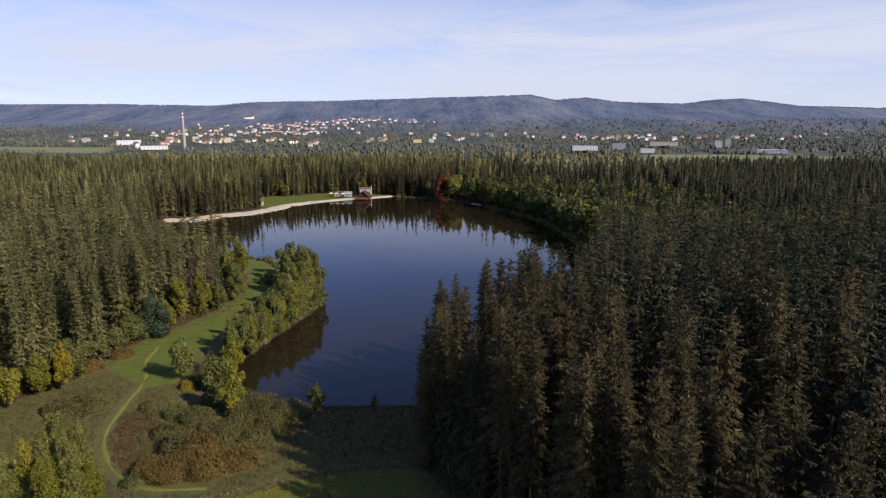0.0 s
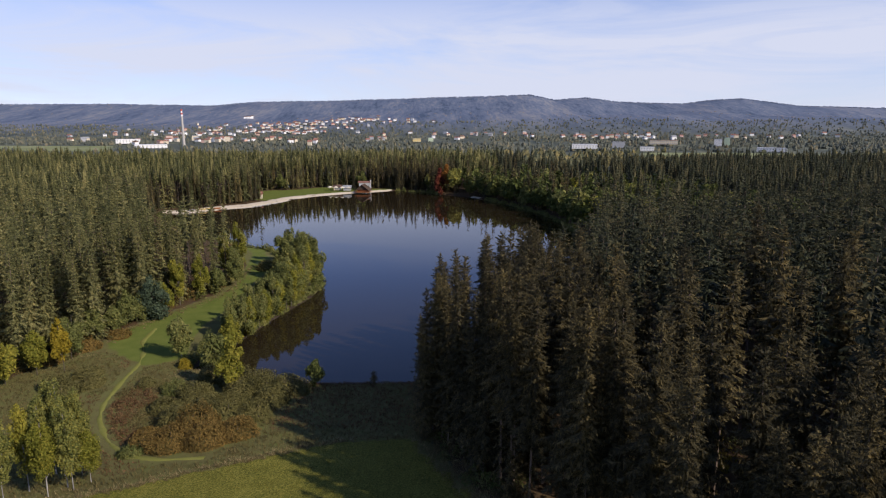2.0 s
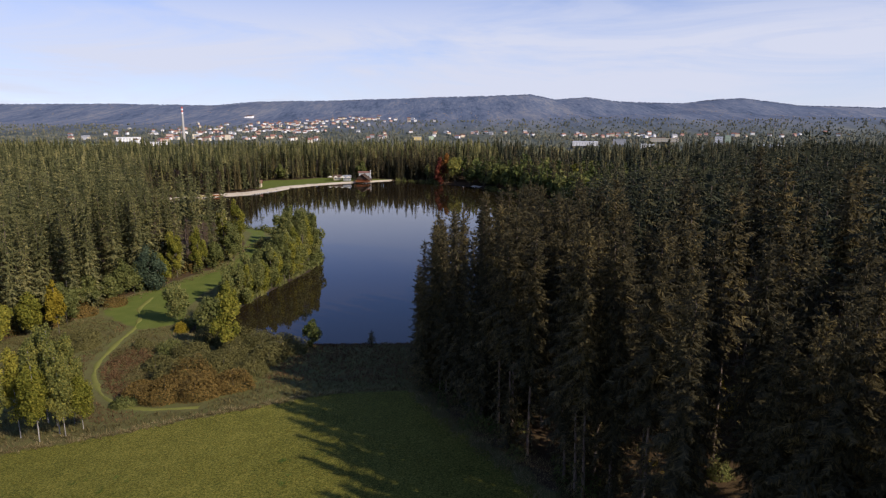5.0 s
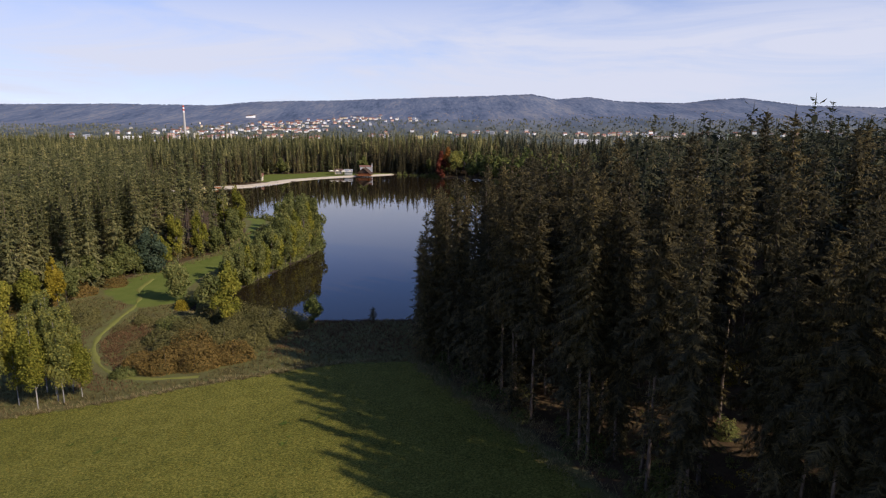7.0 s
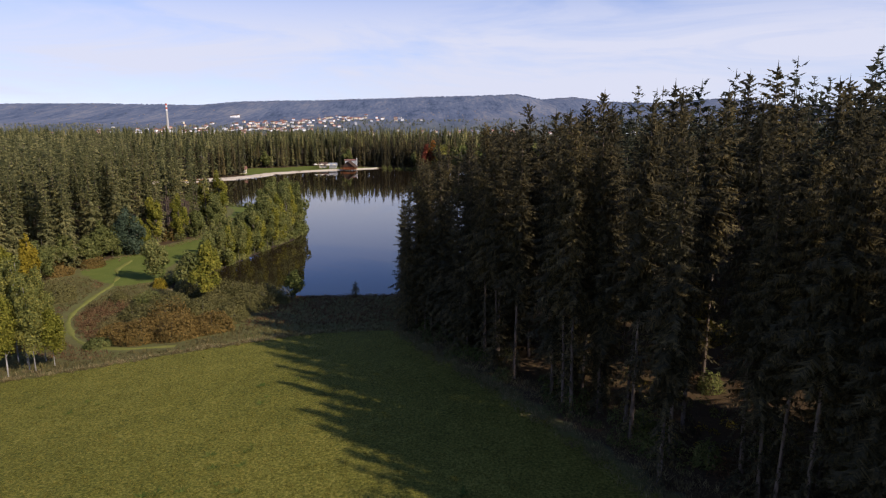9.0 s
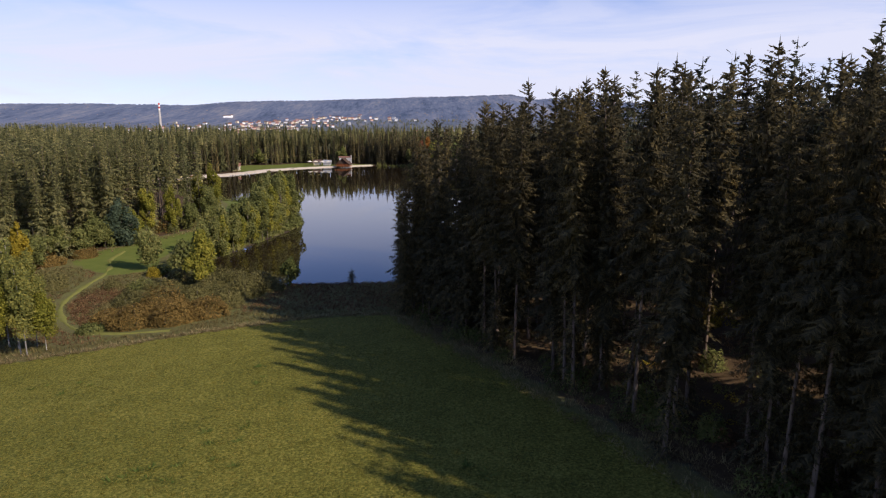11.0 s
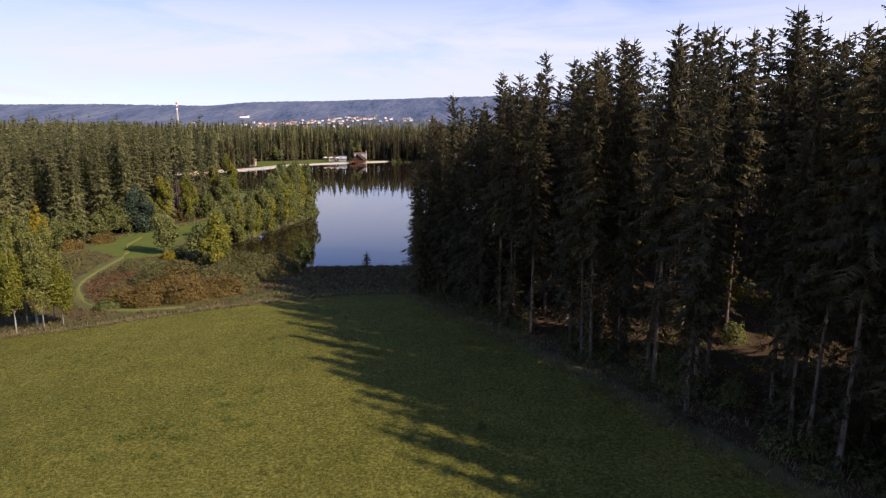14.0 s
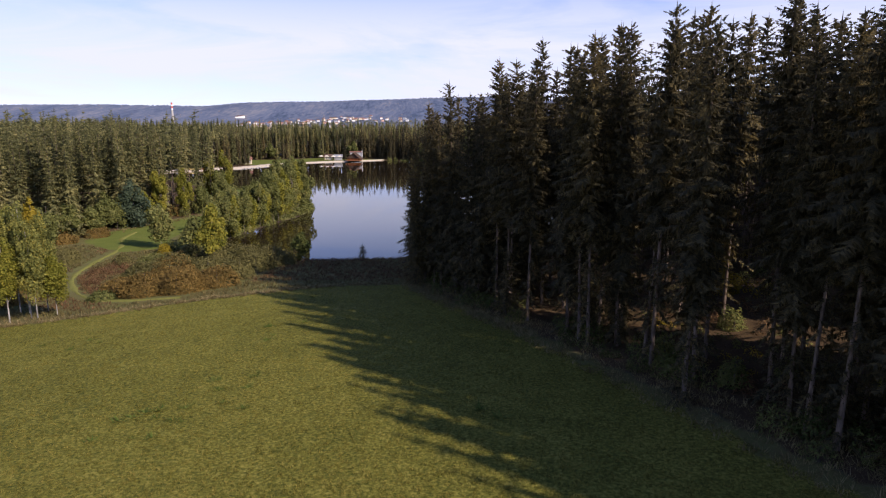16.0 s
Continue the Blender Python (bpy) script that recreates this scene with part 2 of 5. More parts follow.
PLASTER_GREEN = plain("green_plaster", (0.45, 0.55, 0.36), (0.52, 0.62, 0.42))
# tile red dulled by distance haze put into the colour
ROOF_RED = plain("red_tiles", (0.22, 0.10, 0.07), (0.32, 0.17, 0.13))
ROOF_BROWN = plain("brown_tiles", (0.10, 0.06, 0.04), (0.17, 0.11, 0.08))
ROOF_GREY = plain("grey_sheet", (0.20, 0.21, 0.22), (0.34, 0.35, 0.36), 0.3, 0.5)
ROOF_LIGHT = plain("pale_sheet", (0.55, 0.56, 0.57), (0.72, 0.72, 0.72), 0.3, 0.5)
TIMBER_DARK = plain("dark_timber", (0.045, 0.028, 0.018), (0.095, 0.06, 0.038), 1.5)
TIMBER_RED = plain("red_timber", (0.26, 0.09, 0.03), (0.40, 0.16, 0.06), 1.5)
CANVAS = plain("cream_canvas", (0.62, 0.56, 0.42), (0.74, 0.68, 0.54), 1.0)
CONCRETE = plain("concrete", (0.34, 0.32, 0.29), (0.48, 0.46, 0.42))
PAINT_RED = plain("red_paint", (0.42, 0.06, 0.04), (0.55, 0.10, 0.07))
PAINT_WHITE = plain("white_paint", (0.70, 0.69, 0.67), (0.82, 0.81, 0.79))
# window glass paled to grey by distance haze put into the colour
WINDOW_FAR = plain("haze_paled_window_glass", (0.30, 0.32, 0.34), (0.40, 0.42, 0.44), 0.6, 0.25, 0.5)
GLASS_DARK = plain("dark_glass", (0.020, 0.024, 0.028), (0.05, 0.055, 0.06), 0.6, 0.15, 0.6)

# ---------------------------------------------------------------- mesh helpers
RNG = np.random.default_rng(7)


def tri_mesh(name, V, F, mats, index=None, smooth=False):
    """A mesh from arrays of corners and triangles."""
    me = bpy.data.meshes.new(name)
    V, F = np.asarray(V, dtype=np.float32), np.asarray(F, dtype=np.int32)
    me.vertices.add(len(V))
    me.vertices.foreach_set("co", V.ravel())
    me.loops.add(F.size)
    me.loops.foreach_set("vertex_index", F.ravel())
    me.polygons.add(len(F))
    me.polygons.foreach_set("loop_start", np.arange(0, F.size, F.shape[1], dtype=np.int32))
    for m in mats:
        me.materials.append(m)
    if index is not None:
        me.polygons.foreach_set("material_index", np.asarray(index, dtype=np.int32))
    me.polygons.foreach_set("use_smooth", np.full(len(F), smooth))
    me.update(calc_edges=True)
    return me


def child(name, mesh, parent, label=""):
    ob = new(name, mesh)
    ob.parent = parent
    if label:
        tagged(ob, label)
    return ob


def empty(name, x, y, z, turn=0.0, scale=1.0):
    ob = new(name)
    ob.matrix_basis = pose(x, y, z, 0, 0, turn) @ Matrix.Scale(scale, 4)
    ob.empty_display_size = 0.5
    return ob


def part(name, bm, material, parent, label=""):
    me = bpy.data.meshes.new(name)
    bm.to_mesh(me)
    bm.free()
    me.materials.append(material)
    return child(name, me, parent, label)


def box(cx, cy, z0, w, d, h, bm=None, bevel=0.0):
    bm = bm or bmesh.new()
    r = bmesh.ops.create_cube(bm, size=1, matrix=Matrix.Translation((cx, cy, z0 + h / 2)) @ Matrix.Diagonal((w, d, h, 1)))
    if bevel:
        es = {e for v in r["verts"] for e in v.link_edges}
        bmesh.ops.bevel(bm, geom=list(es), offset=bevel, segments=1, affect="EDGES")
    return bm


def gable(cx, cy, z0, w, d, h, eave=0.5, thick=0.25):
    """A pitched roof with its ridge along x: two slabs that meet, with gable ends closed under them."""
    bm = bmesh.new()
    a, b = w / 2 + eave, d / 2 + eave
    k = h / (d / 2)
    low = z0 - eave * k
    sec = [(-b, low), (0, z0 + h), (b, low), (b, low + thick), (0, z0 + h + thick), (-b, low + thick)]
    ends = []
    for sx in (-a, a):
        ends.append([bm.verts.new((cx + sx, cy + y, z)) for y, z in sec])
    for i in range(6):
        j = (i + 1) % 6
        bm.faces.new((ends[0][i], ends[0][j], ends[1][j], ends[1][i]))
    for e in ends:
        bm.faces.new((e[0], e[1], e[4], e[5]))
        bm.faces.new((e[1], e[2], e[3], e[4]))
    for sx in (-w / 2, w / 2):
        t = [bm.verts.new((cx + sx + s, cy + y, z)) for s in (-0.1, 0.1) for y, z in ((-d / 2, z0), (d / 2, z0), (0, z0 + h))]
        bm.faces.new(t[:3])
        bm.faces.new(t[3:])
    bmesh.ops.recalc_face_normals(bm, faces=bm.faces)
    return bm


# ---------------------------------------------------------------- lie of the land
LAKE = np.array([(-50, 118), (-37, 113), (-30, 110.5), (-17, 110), (-3, 110), (8, 118), (22, 134), (33, 158), (44, 185), (53, 220), (59, 255),
                 (57.5, 279), (55.5, 304), (50, 332), (38, 361), (26, 386), (16.6, 402), (-3, 415), (-13, 431), (-25, 438), (-34.4, 441),
                 (-48, 431.5), (-61, 425), (-82, 407), (-93, 391), (-96, 378), (-107, 355), (-120, 346), (-131, 330), (-146, 325),
                 (-128, 297), (-100, 262), (-77, 241), (-66, 236), (-50, 212), (-37, 190), (-35.5, 181), (-36, 173.6), (-41, 154),
                 (-43.5, 142), (-45, 133)], dtype=float)
OPEN = np.array([(95, -90), (44.5, -5), (35, 8.5), (28.5, 20), (21.5, 31), (15.5, 46.5), (9, 61.5), (3.0, 72), (-2.0, 83), (-2.4, 112), (-30, 108), (-44, 133), (-36, 175),
                 (-35, 186), (-66, 236), (-77, 241), (-66, 205), (-62, 172), (-67, 157), (-71, 147), (-74, 138), (-74, 125), (-82, 110),
                 (-110, 95), (-190, 70), (-190, -90)], dtype=float)
MEADOW = np.array([(92, -90), (42.5, -5), (33, 8.5), (26.5, 20), (20, 30), (14, 46.5), (7, 61.5), (1.5, 72), (-5, 84.5), (-14, 83.9), (-19.7, 81.5), (-27.5, 77.9), (-34, 75.6), (-40, 73.2), (-46, 71.4),
                   (-52, 69.8), (-66, 64), (-95, 48), (-190, 20), (-190, -90)], dtype=float)
GRASS_STRIP = np.array([(-58, 117), (-66, 123), (-73, 130), (-73, 138), (-69.5, 147), (-65.5, 157), (-60.5, 172), (-64, 205), (-74, 238),
                        (-66, 234), (-58, 205), (-55, 172), (-56, 150), (-56, 132), (-52, 122)], dtype=float)
LAWN = np.array([(-34, 447), (-48, 436), (-61, 430), (-84, 412), (-98, 396), (-103, 382), (-116, 384), (-123, 432), (-104, 440), (-90, 453), (-60, 452)], dtype=float)
FIELDS = [np.array(f, dtype=float) for f in (((300, 960), (390, 1235), (560, 1250), (760, 1180), (640, 960)), ((-1150, 1330), (-700, 1330), (-840, 1640), (-1300, 1640)), ((-20, 880), (90, 860), (150, 1040), (0, 1060)))]
HOLLOW = np.array([(-63, 203), (-95, 201), (-152, 326), (-146, 325), (-128, 297), (-100, 262), (-77, 241)], dtype=float)  # treeless shore behind the western wood


def inside(P, poly):
    x, y = P[:, 0], P[:, 1]
    res = np.zeros(len(P), dtype=bool)
    for (x0, y0), (x1, y1) in zip(poly, np.roll(poly, -1, axis=0)):
        hit = (y0 > y) != (y1 > y)
        res ^= hit & (x < (x1 - x0) * (y - y0) / (y1 - y0 + 1e-12) + x0)
    return res


def signed(P, poly):
    """Distance to the outline, negative inside."""
    best = np.full(len(P), 1e9)
    for a, b in zip(poly, np.roll(poly, -1, axis=0)):
        d = b - a
        t = np.clip(((P - a) @ d) / (d @ d + 1e-9), 0, 1)
        best = np.minimum(best, np.hypot(*(P - a - t[:, None] * d).T))
    return np.where(inside(P, poly), -best, best)


def smooth(a, b, v):
    t = np.clip((v - a) / (b - a), 0, 1)
    return t * t * (3 - 2 * t)


def waves(P, scale, seed):
    """Soft rolling noise from a few sines."""
    r = np.random.default_rng(seed)
    s = np.zeros(len(P))
    for k in range(7):
        a, f, ph = r.uniform(0, 2 * np.pi), scale * r.uniform(0.6, 2.6), r.uniform(0, 6.3)
        s += np.sin((P[:, 0] * np.cos(a) + P[:, 1] * np.sin(a)) * f + ph) / (0.7 + f / scale)
    return s / 3


# skyline of the hills: bearing (x / y) and height
RIDGE = np.array([(-1.2, 175), (-0.70, 170), (-0.52, 173), (-0.36, 157), (-0.29, 185), (-0.165, 193), (-0.075, 206), (0.06, 226), (0.135, 234), (0.172, 198),
                  (0.22, 214), (0.27, 186), (0.37, 174), (0.42, 203), (0.46, 209), (0.50, 186), (0.55, 158), (0.70, 147), (1.2, 140)])

# lower wooded hills before it: bearing and height
FOOTHILL = np.array([(-1.2, 5), (-0.40, 5), (-0.33, 8), (-0.25, 14), (-0.15, 20), (-0.02, 26), (0.10, 34), (0.22, 30), (0.35, 38), (0.50, 28), (0.70, 32), (1.2, 30)])


def height(P):
    """Ground height over the lake's level."""
    x, y = P[:, 0], P[:, 1]
    sd = signed(P, LAKE)
    near = 1.5 + 0.045 * (107 - y) + 0.02 * (x + 12) + 0.03 * np.clip(x - 15, 0, 60) - 0.05 * np.clip(-28 - x, 0, 40)
    near = np.clip(near, 0.6, 12) + np.clip(sd - 12, 0, 150) * 0.008 * smooth(90, 140, y)
    z = near + 0.12 * waves(P, 0.09, 3)
    z += smooth(480, 1300, y) * -16 + smooth(2300, 3500, y) * 40 + 3 * waves(P, 0.006, 5) * smooth(500, 1200, y)
    b = x / np.maximum(y, 1)
    crest = np.interp(b, RIDGE[:, 0], RIDGE[:, 1])
    z += smooth(2600, 3350, y) * (1 - smooth(3500, 3850, y)) * np.interp(b, FOOTHILL[:, 0], FOOTHILL[:, 1]) * (1 + 0.35 * waves(P, 0.004, 23))
    z += smooth(3250, 4550, y) * (crest - 38) + 14 * waves(P, 0.005, 9) * smooth(3200, 3800, y) * (1 - smooth(4300, 4550, y))
    return np.where(sd > 0, z * smooth(-0.6, 3.6, sd) * 1.0, np.maximum(-2.5, 0.3 * sd)) + np.where(sd > 0, -0.02, 0)


def zat(x, y):
    return float(height(np.array([[x, y]], dtype=float))[0])


def make_ground():
    ys = [-140.0]
    while ys[-1] < 4900:
        y = ys[-1]
        ys.append(y + (6 if y < -20 else 1.8 if y < 130 else min(0.014 * y, 60)))
    ys = np.array(ys)
    ss = np.linspace(-1.35, 1.35, 191)
    X = ss[None, :] * (110 + 0.74 * np.maximum(ys, 0))[:, None]
    Y = np.repeat(ys[:, None], len(ss), 1)
    P = np.stack([X.ravel(), Y.ravel()], 1)
    Z = height(P)
    n, m = len(ys), len(ss)
    i = (np.arange(n - 1)[:, None] * m + np.arange(m - 1)[None, :]).ravel()
    F = np.stack([i, i + 1, i + m + 1, i + m], 1)
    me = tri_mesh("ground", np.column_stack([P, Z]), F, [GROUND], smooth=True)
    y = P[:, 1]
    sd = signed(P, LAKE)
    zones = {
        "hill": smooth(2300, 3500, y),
        "wood": np.where(y < 580, smooth(-1, 1, signed(P, OPEN)), 0) * smooth(580, 540, y),
        "rough": smooth(1.5, -1.5, signed(P, OPEN)),
        "meadow": smooth(0.8, -0.8, signed(P, MEADOW)),
        "lawn": np.maximum.reduce([smooth(2, -1, signed(P, LAWN)), smooth(1.5, -1.5, signed(P, GRASS_STRIP))]),
        "crop": np.maximum.reduce([smooth(8, -8, signed(P, f)) for f in FIELDS]),
        "mud": smooth(1.2, -0.2, sd),
    }
    for k, v in zones.items():
        a = me.attributes.new(k, "FLOAT", "POINT")
        a.data.foreach_set("value", np.asarray(v, dtype=np.float32))
    tagged(new("ground", me), "rolling ground of meadow, forest floor and distant hills", "ground", kind="structure")


make_ground()


def make_water():
    bm = bmesh.new()
    c = LAKE.mean(axis=0)
    ring = [c + (p - c) * 1.0 + (p - c) / np.hypot(*(p - c)) * 5 for p in LAKE]
    vs = [bm.verts.new((p[0], p[1], 0)) for p in ring]
    f = bm.faces.new(vs)
    bmesh.ops.triangulate(bm, faces=[f])
    for fc in bm.faces:
        if fc.normal.z < 0:
            fc.normal_flip()
    me = bpy.data.meshes.new("water")
    bm.to_mesh(me)
    bm.free()
    me.materials.append(WATER)
    tagged(new("water", me), "calm dark blue lake mirroring sky and trees", "water", kind="structure")


make_water()


def ribbon(name, line, half, lift, mat, label, category, wobble=0.25, across=5):
    """A strip draped on the ground along a line."""
    line = np.array(line, dtype=float)
    seg = np.hypot(*np.diff(line, axis=0).T)
    t = np.concatenate([[0], np.cumsum(seg)])
    s = np.arange(0, t[-1], 0.7)
    C = np.column_stack([np.interp(s, t, line[:, 0]), np.interp(s, t, line[:, 1])])
    for _ in range(6):
        C[1:-1] = (C[:-2] + 2 * C[1:-1] + C[2:]) / 4
    T = np.gradient(C, axis=0)
    N = np.column_stack([-T[:, 1], T[:, 0]]) / np.hypot(T[:, 0], T[:, 1])[:, None]
    r = np.random.default_rng(4)
    k = np.convolve(r.normal(0, wobble, len(s) + 8), np.ones(5) / 3, "same")[:len(s)]
    half = (np.linspace(half[0], half[2], len(s)), half[1]) if len(half) > 2 else half
    rows = [C + N * ((half[0] + (half[1] - half[0]) * q) + k * (2 * q - 1))[:, None] if np.ndim(half[0]) else C + N * (half[0] + (half[1] - half[0]) * q + k * (2 * q - 1))[:, None]
            for q in np.linspace(0, 1, across)]
    P = np.stack(rows, 1).reshape(-1, 2)
    Z = np.maximum(height(P), -0.3) + lift
    edge = np.arange(len(P)) % across
    Z = np.where((edge == 0) | (edge == across - 1), Z - lift * 1.6, Z)
    i = (np.arange(len(s) - 1)[:, None] * across + np.arange(across - 1)[None, :]).ravel()
    F = np.stack([i, i + 1, i + across + 1, i + across], 1)
    me = tri_mesh(name, np.column_stack([P, Z]), F, [mat], smooth=True)
    return tagged(new(name, me), label, category, kind="structure")


PATH = [(-33, 80.2), (-39.3, 80.4), (-45, 82.4), (-50.8, 87.9), (-55.6, 94.7), (-57.8, 100.3), (-59.5, 110.5), (-60.1, 118),
        (-62.1, 124.6), (-65.5, 131), (-66.5, 140)]
ribbon("path", PATH, (-0.48, 0.48), 0.12, MOWN,
       "narrow mown grass path curving through rough meadow", "path")
ribbon("beach", LAKE[15:17] * 0.55 + LAKE[16] * 0.45 + (1.5, 0.5), (-2.2, 0.6), 0.07, SAND, "small pale sand landing by the maples", "beach", 0.5)
ribbon("beach", LAKE[20:30], (-5.0, 0.9, -15.0), 0.07, SAND, "pale sand beach along the far lake shore", "beach", 0.8)

# ---------------------------------------------------------------- trees


def stem(h, r, sides=7, lean=0.0, top=0.04, rings=5, rng=RNG):
    V, F = [], []
    for k in range(rings + 1):
        u = k / rings
        rad = r * (1 - u) ** 0.8 + top * u + (0.35 * r if k == 0 else 0)
        for j in range(sides):
            a = 2 * np.pi * j / sides
            V.append((rad * np.cos(a) + lean * u * u * h, rad * np.sin(a), u * h))
    for k in range(rings):
        for j in range(sides):
            a, b = k * sides + j, k * sides + (j + 1) % sides
            F += [(a, b, b + sides), (a, b + sides, a + sides)]
    return np.array(V), np.array(F)


def spruce_arrays(seed, h, base, R, gap, limbs, twigs, dead=0, size=1.0):
    """Trunk and crown of a spruce: uneven whorls of drooping limbs hung with needle sprays, and a spiky leader."""
    r = np.random.default_rng(seed)
    TV, TF = stem(h * 0.93, h * 0.0056, 7 if twigs > 9 else 4, rings=5 if twigs > 9 else 2)
    rows = []  # height, bearing, length, rise, droop, fullness
    z, side = base * h, r.uniform(0, 6.3)
    while z < h - 0.3:
        u = (z - base * h) / (h - base * h)
        rad = R * (1 - u) ** 0.5 * min(1.0, 0.55 + 2.4 * u) * r.uniform(0.78, 1.15) + 0.1
        nb = max(3, int(round(limbs * (0.5 + 0.5 * (1 - u)))))
        a0 = r.uniform(0, 6.3)
        for j in range(nb):
            az = a0 + 6.283 * j / nb + r.normal(0, 0.3)
            L = rad * r.uniform(0.5, 1.12) * (1.3 if r.random() < 0.07 else 1) * (1 + 0.15 * np.cos(az - side))
            rows.append((z + r.uniform(-0.5, 0.5) * gap, az, L, -0.18 + 0.85 * u ** 1.7 + r.normal(0, 0.1), 0.42 * (1 - u) ** 0.6 + 0.02, 1.0))
        z += gap * (1.1 - 0.5 * u) * r.uniform(0.75, 1.25)
    for j in range(dead):
        rows.append((h * base * r.uniform(0.08, 1.0), r.uniform(0, 6.3), R * r.uniform(0.3, 0.8), -0.3, 0.25, 0.4))
    A = np.array(rows)
    n = np.maximum(3, (twigs * (0.45 + 0.7 * A[:, 2] / R) * np.where(A[:, 5] < 1, 0.6, 1)).astype(int))
    k = np.repeat(np.arange(len(A)), n)
    z0, az, L, rise, droop, full = A[k].T
    m = len(k)
    s = r.uniform(0.02, 1, m) ** 0.75
    bend = r.normal(0, 0.14, len(A))[k]
    P = np.stack([s * L, bend * s * s * L, z0 + L * (rise * s - droop * s * s + 0.32 * droop * s ** 3)], 1)
    w = np.maximum(0.14, L * (0.36 * (1 - s) ** 0.7 + 0.10) * r.uniform(0.55, 1.3, m) * np.minimum(1, 0.35 + 3 * s)) * (0.4 + 0.6 * full)
    hang = r.random(m) < 0.5
    sg = np.where(r.random(m) < 0.5, -1, 1)
    T = np.stack([np.where(hang, 0.12, r.uniform(0.3, 0.75, m)) * w,
                  np.where(hang, r.normal(0, 0.2, m), sg * r.uniform(0.6, 1.0, m)) * w,
                  -np.where(hang, r.uniform(0.5, 1.1, m), r.uniform(0.05, 0.65, m)) * np.minimum(w, 1.0)], 1)
    B = np.zeros((m, 3))
    b = size * r.uniform(0.07, 0.15, m)
    B[:, 0] = np.where(hang, 0, b)
    B[:, 1] = np.where(hang, b * 1.3, 0)
    B[:, 2] = np.where(hang, 0, b * (rise - 2 * droop * s))
    W = np.stack([P - B, P + B, P + T], 1)
    ca, sa = np.cos(az)[:, None], np.sin(az)[:, None]
    V = np.stack([W[..., 0] * ca - W[..., 1] * sa, W[..., 0] * sa + W[..., 1] * ca, W[..., 2]], 2).reshape(-1, 3)
    F = np.arange(3 * m).reshape(-1, 3)
    V2, F2 = [], []
    skirts(V2, F2, r, h, base, R * 0.5, gap * 1.3, 9 if twigs > 9 else 7, 0.14)
    o = len(V2)
    V2 += [(0.10, 0, h - 0.9), (-0.06, 0.09, h - 0.9), (-0.06, -0.09, h - 0.9), (0, 0, h + 0.45)]
    F2 += [(o, o + 1, o + 3), (o + 1, o + 2, o + 3), (o + 2, o, o + 3)]
    return TV, TF, np.concatenate([V, V2]), np.concatenate([F, np.array(F2) + len(V)])


def skirts(V, F, r, h, base, R, gap, sides, core=0.42):
    """Overlapping rings of drooping sprays that close a crown."""
    o = len(V)
    V += [(core * R * np.cos(1.047 * k), core * R * np.sin(1.047 * k), base * h + 0.5) for k in range(6)] + [(0, 0, h - 0.4)]
    F += [(o + k, o + (k + 1) % 6, o + 6) for k in range(6)]
    z = base * h
    while z < h - 0.5:
        u = (z - base * h) / (h - base * h)
        rad = R * (1 - u) ** 0.55 * min(1.0, 0.6 + u * 2.2) + 0.1
        a0 = r.uniform(0, 6.3)
        for j in range(sides):
            o = len(V)
            a = a0 + 6.283 * j / sides + r.normal(0, 0.2)
            d = 6.283 / sides * r.uniform(0.5, 0.8)
            q, p = rad * r.uniform(0.55, 1.35), rad * 0.32
            up = z + p * r.uniform(0.2, 0.7) + 0.1 * gap
            V.append((p * np.cos(a - d), p * np.sin(a - d), up))
            V.append((p * np.cos(a + d), p * np.sin(a + d), up))
            V.append((q * np.cos(a), q * np.sin(a), z - rad * r.uniform(-0.12, 0.28)))
            F.append((o, o + 1, o + 2))
        z += gap * (1.05 - 0.45 * u) * r.uniform(0.8, 1.2)


def far_spruce(seed, h, base, R, gap, sides):
    """A spruce seen from afar: a short trunk and closed rings of sprays."""
    r = np.random.default_rng(seed)
    TV, TF = stem(h * (base + 0.25), h * 0.007, 3, rings=1)
    V, F = [], []
    skirts(V, F, r, h, base, R, gap, sides)
    o = len(V)
    V += [(0.14, 0, h - 1.6), (-0.1, 0.12, h - 1.6), (-0.1, -0.12, h - 1.6), (0, 0, h + 0.3)]
    F += [(o, o + 1, o + 3), (o + 1, o + 2, o + 3), (o + 2, o, o + 3)]
    return TV, TF, np.array(V), np.array(F)


